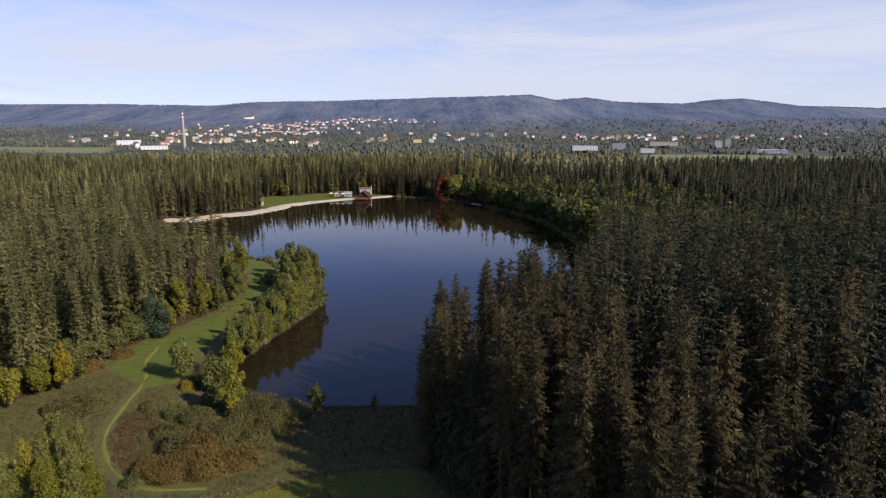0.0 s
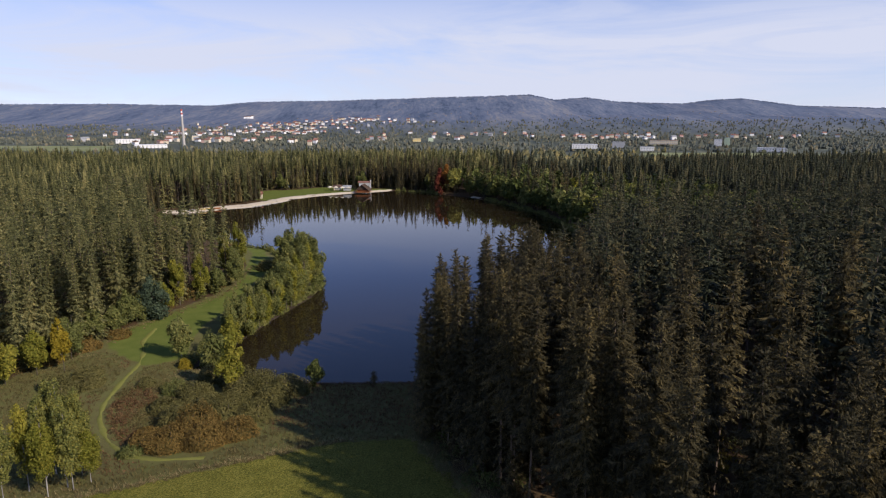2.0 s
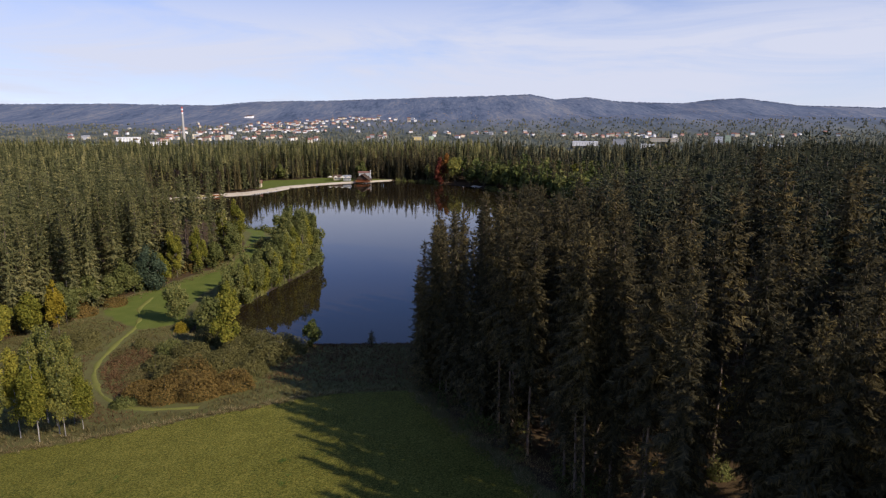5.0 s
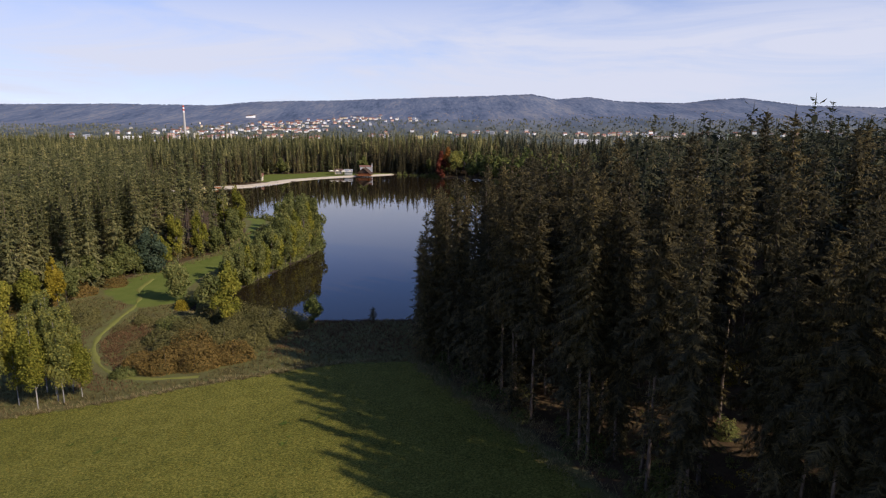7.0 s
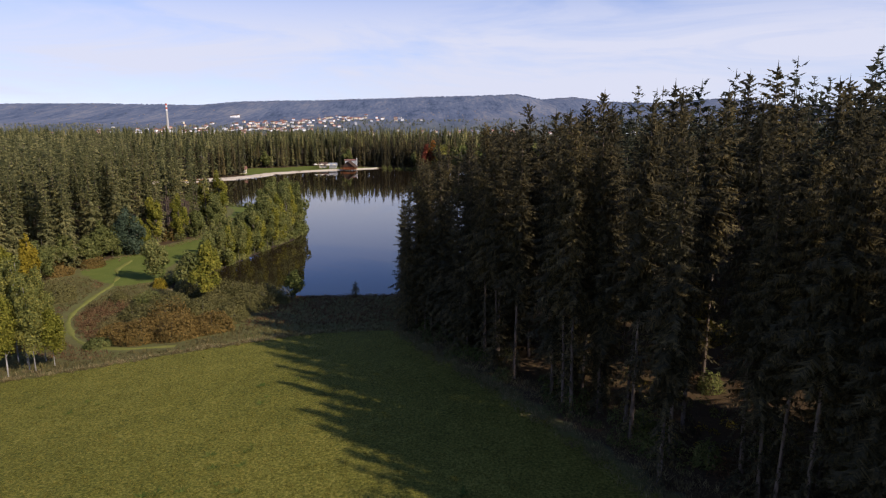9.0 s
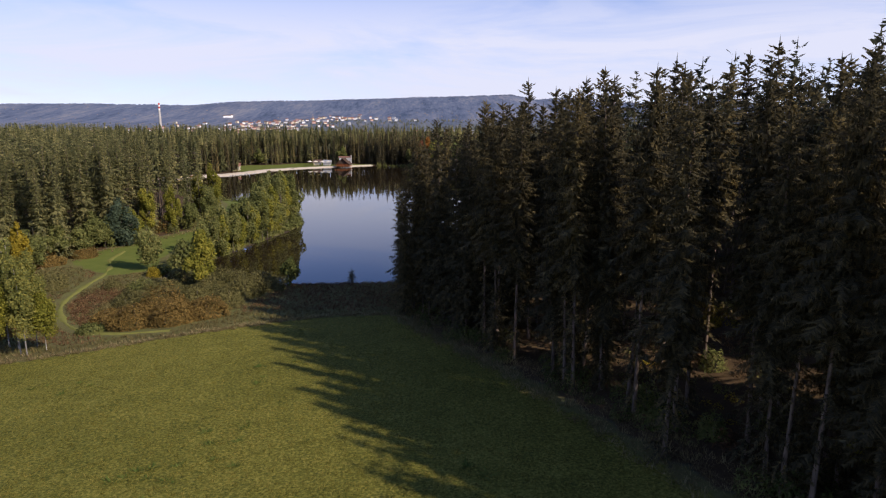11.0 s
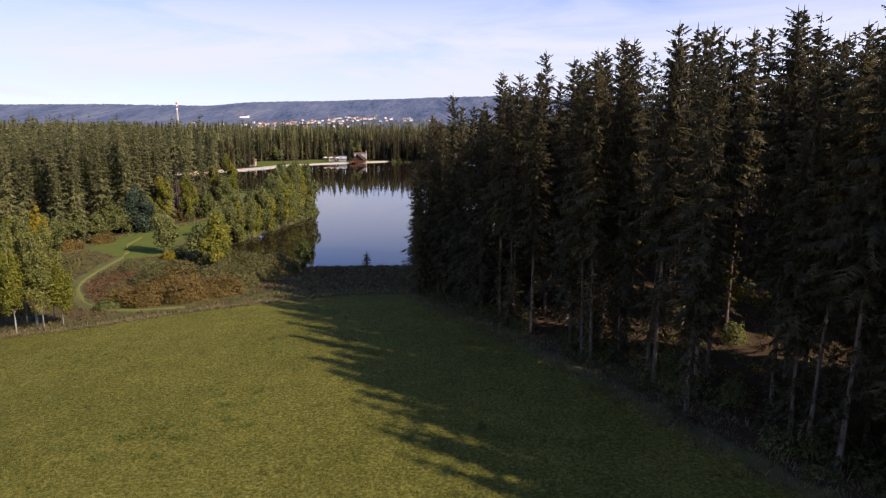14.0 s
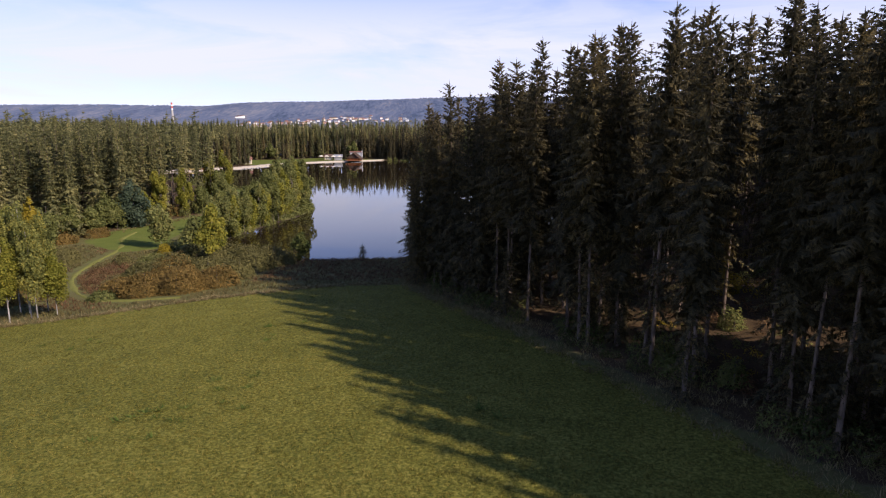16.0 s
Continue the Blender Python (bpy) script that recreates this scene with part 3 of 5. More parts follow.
def leafy_arrays(seed, h, base, rx, n, leaf, clumps=16, bare=0.0, spread=0.42):
    """Trunk with limbs and a crown of leaf sprays gathered in clumps."""
    r = np.random.default_rng(seed)
    n, leaf = int(n * 1.5), leaf * 1.12
    TV, TF = stem(h * (0.86 if base > 0.04 else 0.7), max(0.04, h * 0.0050), 6, rng=r, lean=r.normal(0, 0.02))
    tv, tf = [TV], [TF]
    zc, rz = (h + base * h) / 2, (h - base * h) / 2
    cs, rs = [], []
    for k in range(clumps):
        d = r.normal(size=3)
        d /= np.linalg.norm(d)
        q = r.uniform(0.35, 0.85)
        c = np.array((d[0] * rx * q, d[1] * rx * q, zc + d[2] * rz * q * 0.95))
        cs.append(c)
        rs.append(rx * spread * r.uniform(0.7, 1.25))
        if k < 7:
            a = np.array((0, 0, min(c[2] * 0.75, h * 0.6)))
            lv, lf = stem(1.0, 0.03 * rx, 4, rings=1, top=0.012)
            ax = c - a
            q3 = Vector((0, 0, 1)).rotation_difference(Vector(ax.tolist())).to_matrix()
            lv = (lv * np.array((1, 1, np.linalg.norm(ax)))) @ np.array(q3).T + a
            tf.append(lf + sum(len(v) for v in tv))
            tv.append(lv)
    cs, rs = np.array(cs), np.array(rs)
    w = rs ** 2
    pick = r.choice(clumps, n, p=w / w.sum())
    d = r.normal(size=(n, 3))
    d /= np.linalg.norm(d, axis=1)[:, None]
    P = cs[pick] + d * (rs[pick] * r.uniform(0.55, 1.08, n))[:, None] * np.array((1, 1, min(1.5, max(0.8, rz / rx * 0.75))))
    P[:, :2] *= (1.10 - 0.42 * np.clip((P[:, 2] - base * h) / (h - base * h), 0, 1.1) ** 1.4)[:, None]
    P[:, 2] = np.maximum(P[:, 2], 0.1 * leaf)
    nrm = d + r.normal(0, 0.55, (n, 3)) + np.array((0, 0, 0.25))
    nrm /= np.linalg.norm(nrm, axis=1)[:, None]
    t1 = np.cross(nrm, r.normal(size=(n, 3)))
    t1 /= np.linalg.norm(t1, axis=1)[:, None] + 1e-9
    t2 = np.cross(nrm, t1)
    sz = (leaf * r.uniform(0.55, 1.3, n))[:, None]
    sz = sz * 1.2
    V = np.stack([P - t1 * sz, P - t2 * sz * 0.8 + nrm * sz * 0.2, P + t1 * sz * 0.9 + t2 * sz * 0.25], 1).reshape(-1, 3)
    return np.concatenate(tv), np.concatenate(tf), V, np.arange(3 * n).reshape(-1, 3)


def dome_arrays(seed, h, rx, n, leaf):
    """A low bush: stems and a lumpy dome of leaf sprays down to the ground."""
    r = np.random.default_rng(seed)
    tv, tf = [], []
    for k in range(1):
        lv, lf = stem(h * 0.7, 0.08, 4, rings=1, lean=r.uniform(-0.3, 0.3))
        a = r.uniform(0, 6.3)
        lv = lv @ np.array(((np.cos(a), np.sin(a), 0), (-np.sin(a), np.cos(a), 0), (0, 0, 1)))
        tf.append(lf + sum(len(v) for v in tv))
        tv.append(lv + np.array((r.normal(0, rx * 0.2), r.normal(0, rx * 0.2), 0)))
    d = r.normal(size=(n, 3))
    d[:, 2] = np.abs(d[:, 2]) * 0.8
    d /= np.linalg.norm(d, axis=1)[:, None]
    lump = np.ones(n)
    for k in range(9):
        c = r.normal(size=3)
        c[2] = abs(c[2])
        c /= np.linalg.norm(c)
        lump += r.uniform(0.06, 0.2) * np.exp(-((d - c) ** 2).sum(1) / 0.10) - 0.03
    P = d * (lump * r.uniform(0.78, 1.06, n))[:, None] * np.array((rx, rx, h)) 
    P[:, 2] = np.maximum(P[:, 2], 0.05)
    nrm = d + r.normal(0, 0.6, (n, 3)) + np.array((0, 0, 0.2))
    nrm /= np.linalg.norm(nrm, axis=1)[:, None]
    t1 = np.cross(nrm, r.normal(size=(n, 3)))
    t1 /= np.linalg.norm(t1, axis=1)[:, None] + 1e-9
    t2 = np.cross(nrm, t1)
    sz = (leaf * r.uniform(0.55, 1.4, n))[:, None]
    V = np.stack([P - t1 * sz, P + t2 * sz * 0.6, P + t1 * sz], 1).reshape(-1, 3)
    return np.concatenate(tv), np.concatenate(tf), V, np.arange(3 * n).reshape(-1, 3)


def bush(x, y, h, rx, mat, label, n=2600, leaf=0.26):
    e = tree_master("bush", dome_arrays(int(abs(x * 13 + y * 7)), h, rx, n, leaf), GREY_BARK, mat, label, "bush")
    e.matrix_basis = pose(x, y, zat(x, y) - 0.1, 0, 0, (x * 37) % 360)
    return e


def tree_master(name, arrays, trunk_mat, crown_mat, label, category, group=""):
    TV, TF, V, F = arrays
    e = empty(name, 0, 0, -500)
    child("trunk", tri_mesh("trunk", TV, TF, [trunk_mat], smooth=True), e)
    child("crown", tri_mesh("crown", V, F, [crown_mat]), e)
    return tagged(e, label, category, group)


def drop_master(e):
    for o in (*e.children_recursive, e):
        bpy.data.objects.remove(o)


def plant(masters, places, rng, size=(0.88, 1.12), sink=0.1):
    """Copies of the masters, each turned and sized by chance, at x, y and, where given, a size of its own."""
    for p in places:
        m = masters[int(rng.integers(len(masters)))]
        s = rng.uniform(*size) * (p[2] if len(p) > 2 else 1)
        o = copy_thing(m, pose(p[0], p[1], zat(p[0], p[1]) - sink, rng.normal(0, 1.0), rng.normal(0, 1.0), rng.uniform(0, 360)) @ Matrix.Scale(s, 4))


def scatter(name, kinds, places, rng, mats, label, category, size=(0.85, 1.15), sink=0.1, tall=0.1, soft=False):
    """Many plants joined in one mesh. kinds: arrays of trunk and crown."""
    Vs, Fs, Is, Ts, o = [], [], [], [], 0
    Z = height(places[:, :2])
    which = rng.integers(len(kinds), size=len(places))
    for k, (TV, TF, V, F) in enumerate(kinds):
        sel = np.where(which == k)[0]
        if not len(sel):
            continue
        W = np.concatenate([TV, V]) if len(TV) else V
        G = np.concatenate([TF, F + len(TV)]) if len(TF) else F
        mi = np.concatenate([np.zeros(len(TF), int), np.ones(len(F), int)]) if len(TF) else np.ones(len(F), int)
        a = rng.uniform(0, 6.283, len(sel))
        s = rng.uniform(*size, len(sel))
        if places.shape[1] > 2:
            s = s * places[sel, 2]
        sz = s * rng.uniform(1 - tall, 1 + tall, len(sel))
        ca, sa = np.cos(a), np.sin(a)
        X = (W[None, :, 0] * ca[:, None] - W[None, :, 1] * sa[:, None]) * s[:, None] + places[sel, 0][:, None]
        Y = (W[None, :, 0] * sa[:, None] + W[None, :, 1] * ca[:, None]) * s[:, None] + places[sel, 1][:, None]
        ZZ = W[None, :, 2] * sz[:, None] + (Z[sel] - sink)[:, None]
        Vs.append(np.stack([X, Y, ZZ], 2).reshape(-1, 3))
        Fs.append((G[None] + (np.arange(len(sel)) * len(W))[:, None, None] + o).reshape(-1, 3))
        Is.append(np.tile(mi, len(sel)))
        Ts.append(np.repeat(rng.uniform(-0.7, 0.7, len(sel)), len(W)))
        o += len(sel) * len(W)
    me = tri_mesh(name, np.concatenate(Vs), np.concatenate(Fs), mats, np.concatenate(Is), soft)
    a = me.attributes.new("tone", "FLOAT", "POINT")
    a.data.foreach_set("value", np.concatenate(Ts).astype(np.float32))
    return tagged(new(name, me), label, category, kind="stuff")


def jittered(x0, x1, y0, y1, step, rng, jit=0.42):
    gx, gy = np.meshgrid(np.arange(x0, x1, step), np.arange(y0, y1, step))
    P = np.column_stack([gx.ravel(), gy.ravel()]).astype(float)
    P[::2, 1] += step * 0.25
    return P + rng.uniform(-jit, jit, P.shape) * step


NO_TRUNK = (np.zeros((0, 3)), np.zeros((0, 3), int))
rng = np.random.default_rng(21)

# the tall spruce wood beside the meadow
P = jittered(-10, 130, -60, 132, 4.2, rng)
P = P[(signed(P, OPEN) > 0.6) & (signed(P, LAKE) > 2.0) & (P[:, 0] > -3.5)]
P = P[(P[:, 0] < 0.78 * P[:, 1] + 90)]
sun_way = np.array((math.sin(SUN_AZ), math.cos(SUN_AZ)))
sun_side = np.array((-sun_way[1], sun_way[0]))
# openings through which low sun reaches the forest floor, and two rides that look into the wood
lanes = []
for start, length, half in (((26.5, 60), 58, 4.6), ((13.0, 89.5), 52, 3.0), ((40, 78), 40, 2.4)):
    a = np.array(start)
    b = a + sun_way * length
    lanes.append(np.array([a - sun_side * half, b - sun_side * half, b + sun_side * half, a + sun_side * half]))
rides = [np.array(g, dtype=float) for g in (((15.6, 35), (18.8, 34.4), (41.5, 81), (36.5, 82)), ((8.6, 54.5), (10.6, 54), (16.4, 92), (13.6, 92.5)))]
# the tallest spruces, which stand above the canopy: x, y and height over the lake
LANDMARKS = ((2.7, 80.8, 29.6), (7.1, 71.1, 31.4), (8.6, 70.2, 31.3), (12.5, 71.6, 33.7), (14.6, 69.5, 32.7), (16.9, 69.1, 33.7), (18.7, 69.1, 34.8), (16.4, 54.7, 32.5), (17.6, 49.0, 33.2),
             (26.1, 67.4, 35.7), (19.6, 45.4, 32.4), (29.0, 61.3, 34.5), (42.1, 82.6, 37.9), (36.9, 66.4, 37.6), (35.9, 60.1, 34.3), (48.2, 72.7, 36.6), (9.7, 64.3, 31.0), (22.3, 49.7, 32.4),
             (3.7, 93.2, 28.6), (-1.4, 87.0, 27.4), (-2.6, 84.6, 21.5), (-3.2, 90.5, 20.0), (-2.8, 95.5, 23.0), (17.3, 41.5, 30.5), (27.5, 47.5, 32.6), (44.5, 66.0, 36.0))
row = []
for a, b in zip(OPEN[1:9], OPEN[2:10]):
    inward = np.array((b[1] - a[1], a[0] - b[0])) / np.hypot(*(b - a))
    m = max(1, int(np.hypot(*(b - a)) / 2.3))
    row += [a + (b - a) * (q + rng.uniform(0.2, 0.8)) / m + inward * rng.uniform(1.4, 2.8) for q in range(m)]
row = np.array(row)
P = np.concatenate([row, P[np.min(np.hypot(P[:, None, 0] - row[None, :, 0], P[:, None, 1] - row[None, :, 1]), axis=1) > 2.3]])
for g in lanes + rides:
    P = P[signed(P, g) > 0]
for x, y, top in LANDMARKS:
    P = P[np.hypot(P[:, 0] - x, P[:, 1] - y) > 2.4]


def canopy(p):
    """Height of the canopy: the wood grows taller away from the meadow and the lake."""
    return (24 + 0.36 * np.clip(p[:, 0], 0, 10) + 0.12 * np.clip(p[:, 0] - 10, 0, 35)) * (0.89 + 0.11 * smooth(30, 54, p[:, 1]))


edge = signed(P, OPEN)
view = P[:, 1] > 22
front = P[(edge < 10) & view]
second = P[(edge >= 10) & (edge < 24) & view]
rest = P[(edge >= 24) | ~view]
unseen = (rest[:, 0] > 0.74 * rest[:, 1] + 6) | (rest[:, 1] < 20)
LBL = "tall dark spruce with bare lower trunk in a dense wood"
EDGE_LBL = "tall dark spruce at the wood's edge beside the meadow"


def sized(p):
    return np.column_stack([p, canopy(p) / 28])


close_masters = [tree_master("spruce_tree", spruce_arrays(130 + k, 28.0, b, 3.1, 0.48, 9, 62, 60, 0.55), SPRUCE_BARK, NEEDLES, EDGE_LBL, "tree", "spruces of the wood")
                 for k, b in enumerate((0.28, 0.38, 0.22, 0.43))]
edge_masters = [tree_master("spruce_tree", spruce_arrays(100 + k, 28.0, b, 3.1, 0.52, 8, 42, 46, 0.75), SPRUCE_BARK, NEEDLES, EDGE_LBL, "tree", "spruces of the wood")
                for k, b in enumerate((0.26, 0.37, 0.19, 0.42, 0.32))]
shore_masters = [tree_master("spruce_tree", spruce_arrays(110 + k, 28.0, b, 3.5, 0.60, 8, 24, 0, 1.1), SPRUCE_BARK, NEEDLES, "dark spruce branched to the ground at the wood's corner", "tree", "spruces of the wood")
                 for k, b in enumerate((0.03, 0.07, 0.12))]
inner_masters = [tree_master("spruce_tree", spruce_arrays(120 + k, 28.0, b, 3.3, 0.64, 7, 26, 24, 1.2), SPRUCE_BARK, NEEDLES, LBL, "tree", "spruces of the wood")
                 for k, b in enumerate((0.46, 0.52, 0.49, 0.42))]
near_edge = front[front[:, 1] < 70]
close = near_edge[:, 1] < 46
plant(close_masters, sized(near_edge[close]).tolist(), rng, (0.87, 1.0))
plant(edge_masters, sized(near_edge[~close]).tolist(), rng, (0.87, 1.0))
plant(shore_masters, sized(front[front[:, 1] >= 70]).tolist(), rng, (0.87, 1.0))
plant(inner_masters, sized(second).tolist(), rng, (0.80, 1.03))
for x, y, top in LANDMARKS:
    kinds = shore_masters if y > 78 and x < 6 else edge_masters if x < 24 else inner_masters
    plant(kinds, [(x, y, (top - zat(x, y)) / 28.35)], rng, (1, 1))
kinds = [spruce_arrays(140 + k, 28, 0.5, 3.3, 1.15, 6, 10, 0, 2.3) for k in range(4)]
scatter("spruce_wood", [far_spruce(150 + k, 28, 0.3, 3.6, 2.0, 6) for k in range(4)], sized(rest[unseen]), rng, [SPRUCE_BARK, NEEDLES], "spruce wood behind the meadow's corner", "forest", (0.92, 1.04))
# darker needles stand in for shade between these coarser crowns
scatter("spruce_wood", kinds, sized(rest[~unseen]), rng, [SPRUCE_BARK, NEEDLES_SHADE_TINTED], "dense shade-darkened spruce wood behind the meadow edge", "forest", (0.78, 1.02))

# woods round the lake
P = jittered(-470, 470, 95, 560, 4.3, rng)
far_edge = 500 + 35 * waves(P, 0.02, 11) + np.where(P[:, 0] > 60, -25, 30)
ok = (signed(P, OPEN) > 1.5) & (signed(P, LAKE) > 2.5) & (signed(P, LAWN) > 1.5) & (np.abs(P[:, 0]) < 0.76 * P[:, 1] + 35) & (P[:, 1] < far_edge)
ok &= ~((P[:, 0] > -10) & (P[:, 1] < 133))
ok &= np.hypot(P[:, 0] - 4, P[:, 1] - 412) > 12
ok &= ~((signed(P, LAKE) < 14) & (P[:, 0] < -30) & (P[:, 1] > 322) & (P[:, 1] < 425))
east = (P[:, 0] > 10) & (P[:, 1] > 215) & (P[:, 1] < 440) & (signed(P, LAKE) < 92 + 30 * waves(P, 0.03, 61))
ok &= ~(east & (rng.random(len(P)) < 0.8))
ok &= signed(P, HOLLOW) > 0.5
P = P[ok]
dist = np.hypot(P[:, 0], P[:, 1])
left_near = P[(dist < 185) & (P[:, 0] < 0)]
infill = left_near[::6] + rng.uniform(-2.0, 2.0, left_near[::6].shape)
left_near = np.concatenate([left_near, infill[signed(infill, OPEN) > 1.5]])
mid_p = P[(dist < 300) & ~((dist < 185) & (P[:, 0] < 0))]
far_p = P[dist >= 300]
edge_d = signed(left_near, OPEN)
things = left_near[edge_d < 14]
others = left_near[edge_d >= 14]
left_masters = [tree_master("spruce_tree", spruce_arrays(160 + k, 23.5, b, 3.0, 0.72, 7, 18, 0, 1.4), SPRUCE_BARK, NEEDLES_SUN_TINTED, "sunlit spruce at the edge of the lakeside wood", "tree", "spruces beside the grass strip")
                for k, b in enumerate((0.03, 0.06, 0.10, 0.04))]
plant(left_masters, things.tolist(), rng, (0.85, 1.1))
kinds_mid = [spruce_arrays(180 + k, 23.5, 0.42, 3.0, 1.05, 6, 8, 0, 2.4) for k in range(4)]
scatter("spruce_wood", kinds_mid, others, rng, [SPRUCE_BARK, NEEDLES_SUN_TINTED], "sunlit dense spruce wood on the lake's west side", "forest", (0.76, 1.12))
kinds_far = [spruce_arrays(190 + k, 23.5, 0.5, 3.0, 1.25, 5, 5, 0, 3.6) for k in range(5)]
# needle colour carries sun in the west and shade in the east
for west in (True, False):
    scatter("spruce_wood", kinds_far, mid_p[(mid_p[:, 0] < 20) == west], rng, [SPRUCE_BARK, NEEDLES_SUN_TINTED if west else NEEDLES_SHADE_TINTED],
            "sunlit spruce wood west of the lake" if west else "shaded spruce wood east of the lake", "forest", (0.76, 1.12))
kinds_vf = [far_spruce(200 + k, 23.5, 0.56, 3.1, 1.35, 5) for k in range(5)]
rim = (signed(far_p, LAKE) < 26) | (signed(far_p, LAWN) < 14)
kinds_rim = [far_spruce(210 + k, 23.0, 0.06, 3.2, 1.2, 6) for k in range(4)]
kinds_line = [spruce_arrays(220 + k, 23.0, 0.06, 3.3, 1.35, 5, 5, 0, 4.0) for k in range(4)]
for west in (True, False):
    scatter("spruce_wood", kinds_line, far_p[rim & ((far_p[:, 0] < -60) == west)], rng, [SPRUCE_BARK, NEEDLES_SUN_TINTED if west else NEEDLES], "spruces lining the far shore and lawn", "forest", (0.8, 1.1))
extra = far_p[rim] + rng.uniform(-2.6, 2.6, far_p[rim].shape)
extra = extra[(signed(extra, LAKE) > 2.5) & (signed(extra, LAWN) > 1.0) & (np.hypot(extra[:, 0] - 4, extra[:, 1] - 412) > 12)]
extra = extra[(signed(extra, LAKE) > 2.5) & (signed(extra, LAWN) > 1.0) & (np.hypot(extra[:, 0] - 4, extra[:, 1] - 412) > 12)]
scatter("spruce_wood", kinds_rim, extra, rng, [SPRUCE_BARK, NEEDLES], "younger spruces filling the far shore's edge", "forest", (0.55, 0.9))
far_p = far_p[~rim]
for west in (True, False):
    scatter("spruce_wood", kinds_vf, far_p[(far_p[:, 0] < 40) == west], rng, [SPRUCE_BARK, NEEDLES_SUN_TINTED if west else NEEDLES_SHADE_TINTED],
            "distant sunlit spruce wood beyond the lake" if west else "distant shade-darkened spruce wood east of the lake", "forest", (0.76, 1.12))

for e in close_masters + edge_masters + shore_masters + inner_masters + left_masters:
    drop_master(e)


def leafy(name, x, y, h, rx, mat, label, base=0.15, n=1700, leaf=0.30, bark_mat=None, clumps=16, category="tree", group="", spread=0.42):
    e = tree_master(name, leafy_arrays(int(abs(x * 31 + y * 17)) + n, h, base, rx, n, leaf, clumps, spread=spread), bark_mat or GREY_BARK, mat, label, category, group)
    e.matrix_basis = pose(x, y, zat(x, y) - 0.1, 0, 0, (x * 37) % 360)
    return e


# birches by the meadow
for x, y, h, m in ((-47.5, 73.6, 12.5, LEAF_BIRCH), (-50, 72.3, 12, LEAF_YELLOW), (-48.8, 74.5, 13.5, LEAF_BIRCH), (-52.6, 78.3, 15.5, LEAF_BIRCH), (-50.6, 77, 15.5, LEAF_BIRCH),
                   (-48.6, 77.5, 14, LEAF_BIRCH), (-53.5, 74, 13.5, LEAF_YELLOW), (-55.5, 72, 12.5, LEAF_BIRCH), (-51.5, 74.5, 14, LEAF_BIRCH), (-46.3, 75.5, 8, LEAF_YELLOW)):
    leafy("birch_tree", x, y, h, 1.6, m, "slender birch with white trunk and yellowing leaves", 0.13, 5000, 0.115, BIRCH_BARK, 60, group="birches by the meadow", spread=0.38)

# trees along the promontory and lakeside
rr = np.random.default_rng(5)
for k in range(28):
    u = k / 27
    x, y = -45.2 + 8.4 * u - 2.4 * (k % 2) + rr.normal(0, 0.4), 131 + 49 * u + rr.normal(0, 0.8)
    leafy("alder_tree", x, y, rr.uniform(7.0, 9.5) + 7.0 * min(1, 1.4 * u), rr.uniform(2.0, 2.9), LEAF_GREEN if k % 4 else LEAF_YELLOW, "leafy alder turning yellow on the lake bank", -0.02, 2300, 0.19, group="alders on the promontory")
for x, y, h in ((-42, 187, 15), (-46, 194, 15.5), (-50, 202, 14), (-48, 186, 13), (-39, 180, 12), (-38.5, 186, 12), (-42, 193, 13), (-47, 203, 13), (-54, 212, 10)):
    leafy("alder_tree", x, y, h, 3.6, LEAF_GREEN, "leafy alder turning yellow on the lake bank", 0.05, 2600, 0.27, group="alders on the promontory")
for x, y, h, rx, m in ((-73, 115, 11.5, 2.0, LEAF_GOLD), (-68.5, 159, 15, 2.3, LEAF_YELLOW), (-65, 165, 14, 2.3, LEAF_YELLOW), (-64.5, 196, 18, 3.0, LEAF_YELLOW), (-66, 188, 15, 2.6, LEAF_YELLOW),
                       (-75, 121, 9, 2.6, LEAF_GREEN), (-77, 113, 10, 2.8, LEAF_YELLOW), (-80, 108.5, 10, 2.8, LEAF_YELLOW), (-84, 106, 9, 2.8, LEAF_GREEN), (-88, 104, 9, 2.6, LEAF_YELLOW),
                       (-75.5, 131, 8, 2.5, LEAF_GREEN), (-74, 142, 9, 2.5, LEAF_GREEN), (-71, 152, 9, 2.4, LEAF_GREEN), (-60, 178, 11, 2.6, LEAF_GREEN),
                       (-74.5, 137, 7, 2.6, LEAF_GREEN), (-72.5, 144, 8, 2.4, LEAF_GREEN), (-77.5, 126, 9, 2.8, LEAF_GREEN), (-69.5, 153, 8, 2.2, LEAF_YELLOW), (-62.5, 170, 9, 2.4, LEAF_GREEN), (-62, 184, 12, 2.6, LEAF_GREEN), (-92, 102, 8, 2.6, LEAF_GREEN)):
    leafy("young_tree", x, y, h, rx, m, "young broadleaved tree in autumn leaf at the wood's edge", 0.06, 2200, 0.21, clumps=20, spread=0.36, group="trees at the wood's edge")
leafy("broad_tree", -69.8, 146.3, 11.5, 4.0, PINE, "broad bluish green tree with dense layered crown at the wood's edge", -0.03, 4200, 0.24, clumps=34, spread=0.36)
leafy("alder_tree", -53, 121.5, 9.5, 2.8, LEAF_GREEN, "lone green alder casting shade on the grass", 0.06, 1700, 0.24, clumps=20)
leafy("birch_tree", -37.2, 104.6, 11.8, 2.7, LEAF_YELLOW, "yellowing birch above the lakeside bushes", 0.12, 1900, 0.24, BIRCH_BARK, 22, spread=0.34)
leafy("alder_tree", -44.5, 116.5, 8.5, 2.6, LEAF_GREEN, "leafy alder above the lakeside bushes", 0.05, 1500, 0.24)
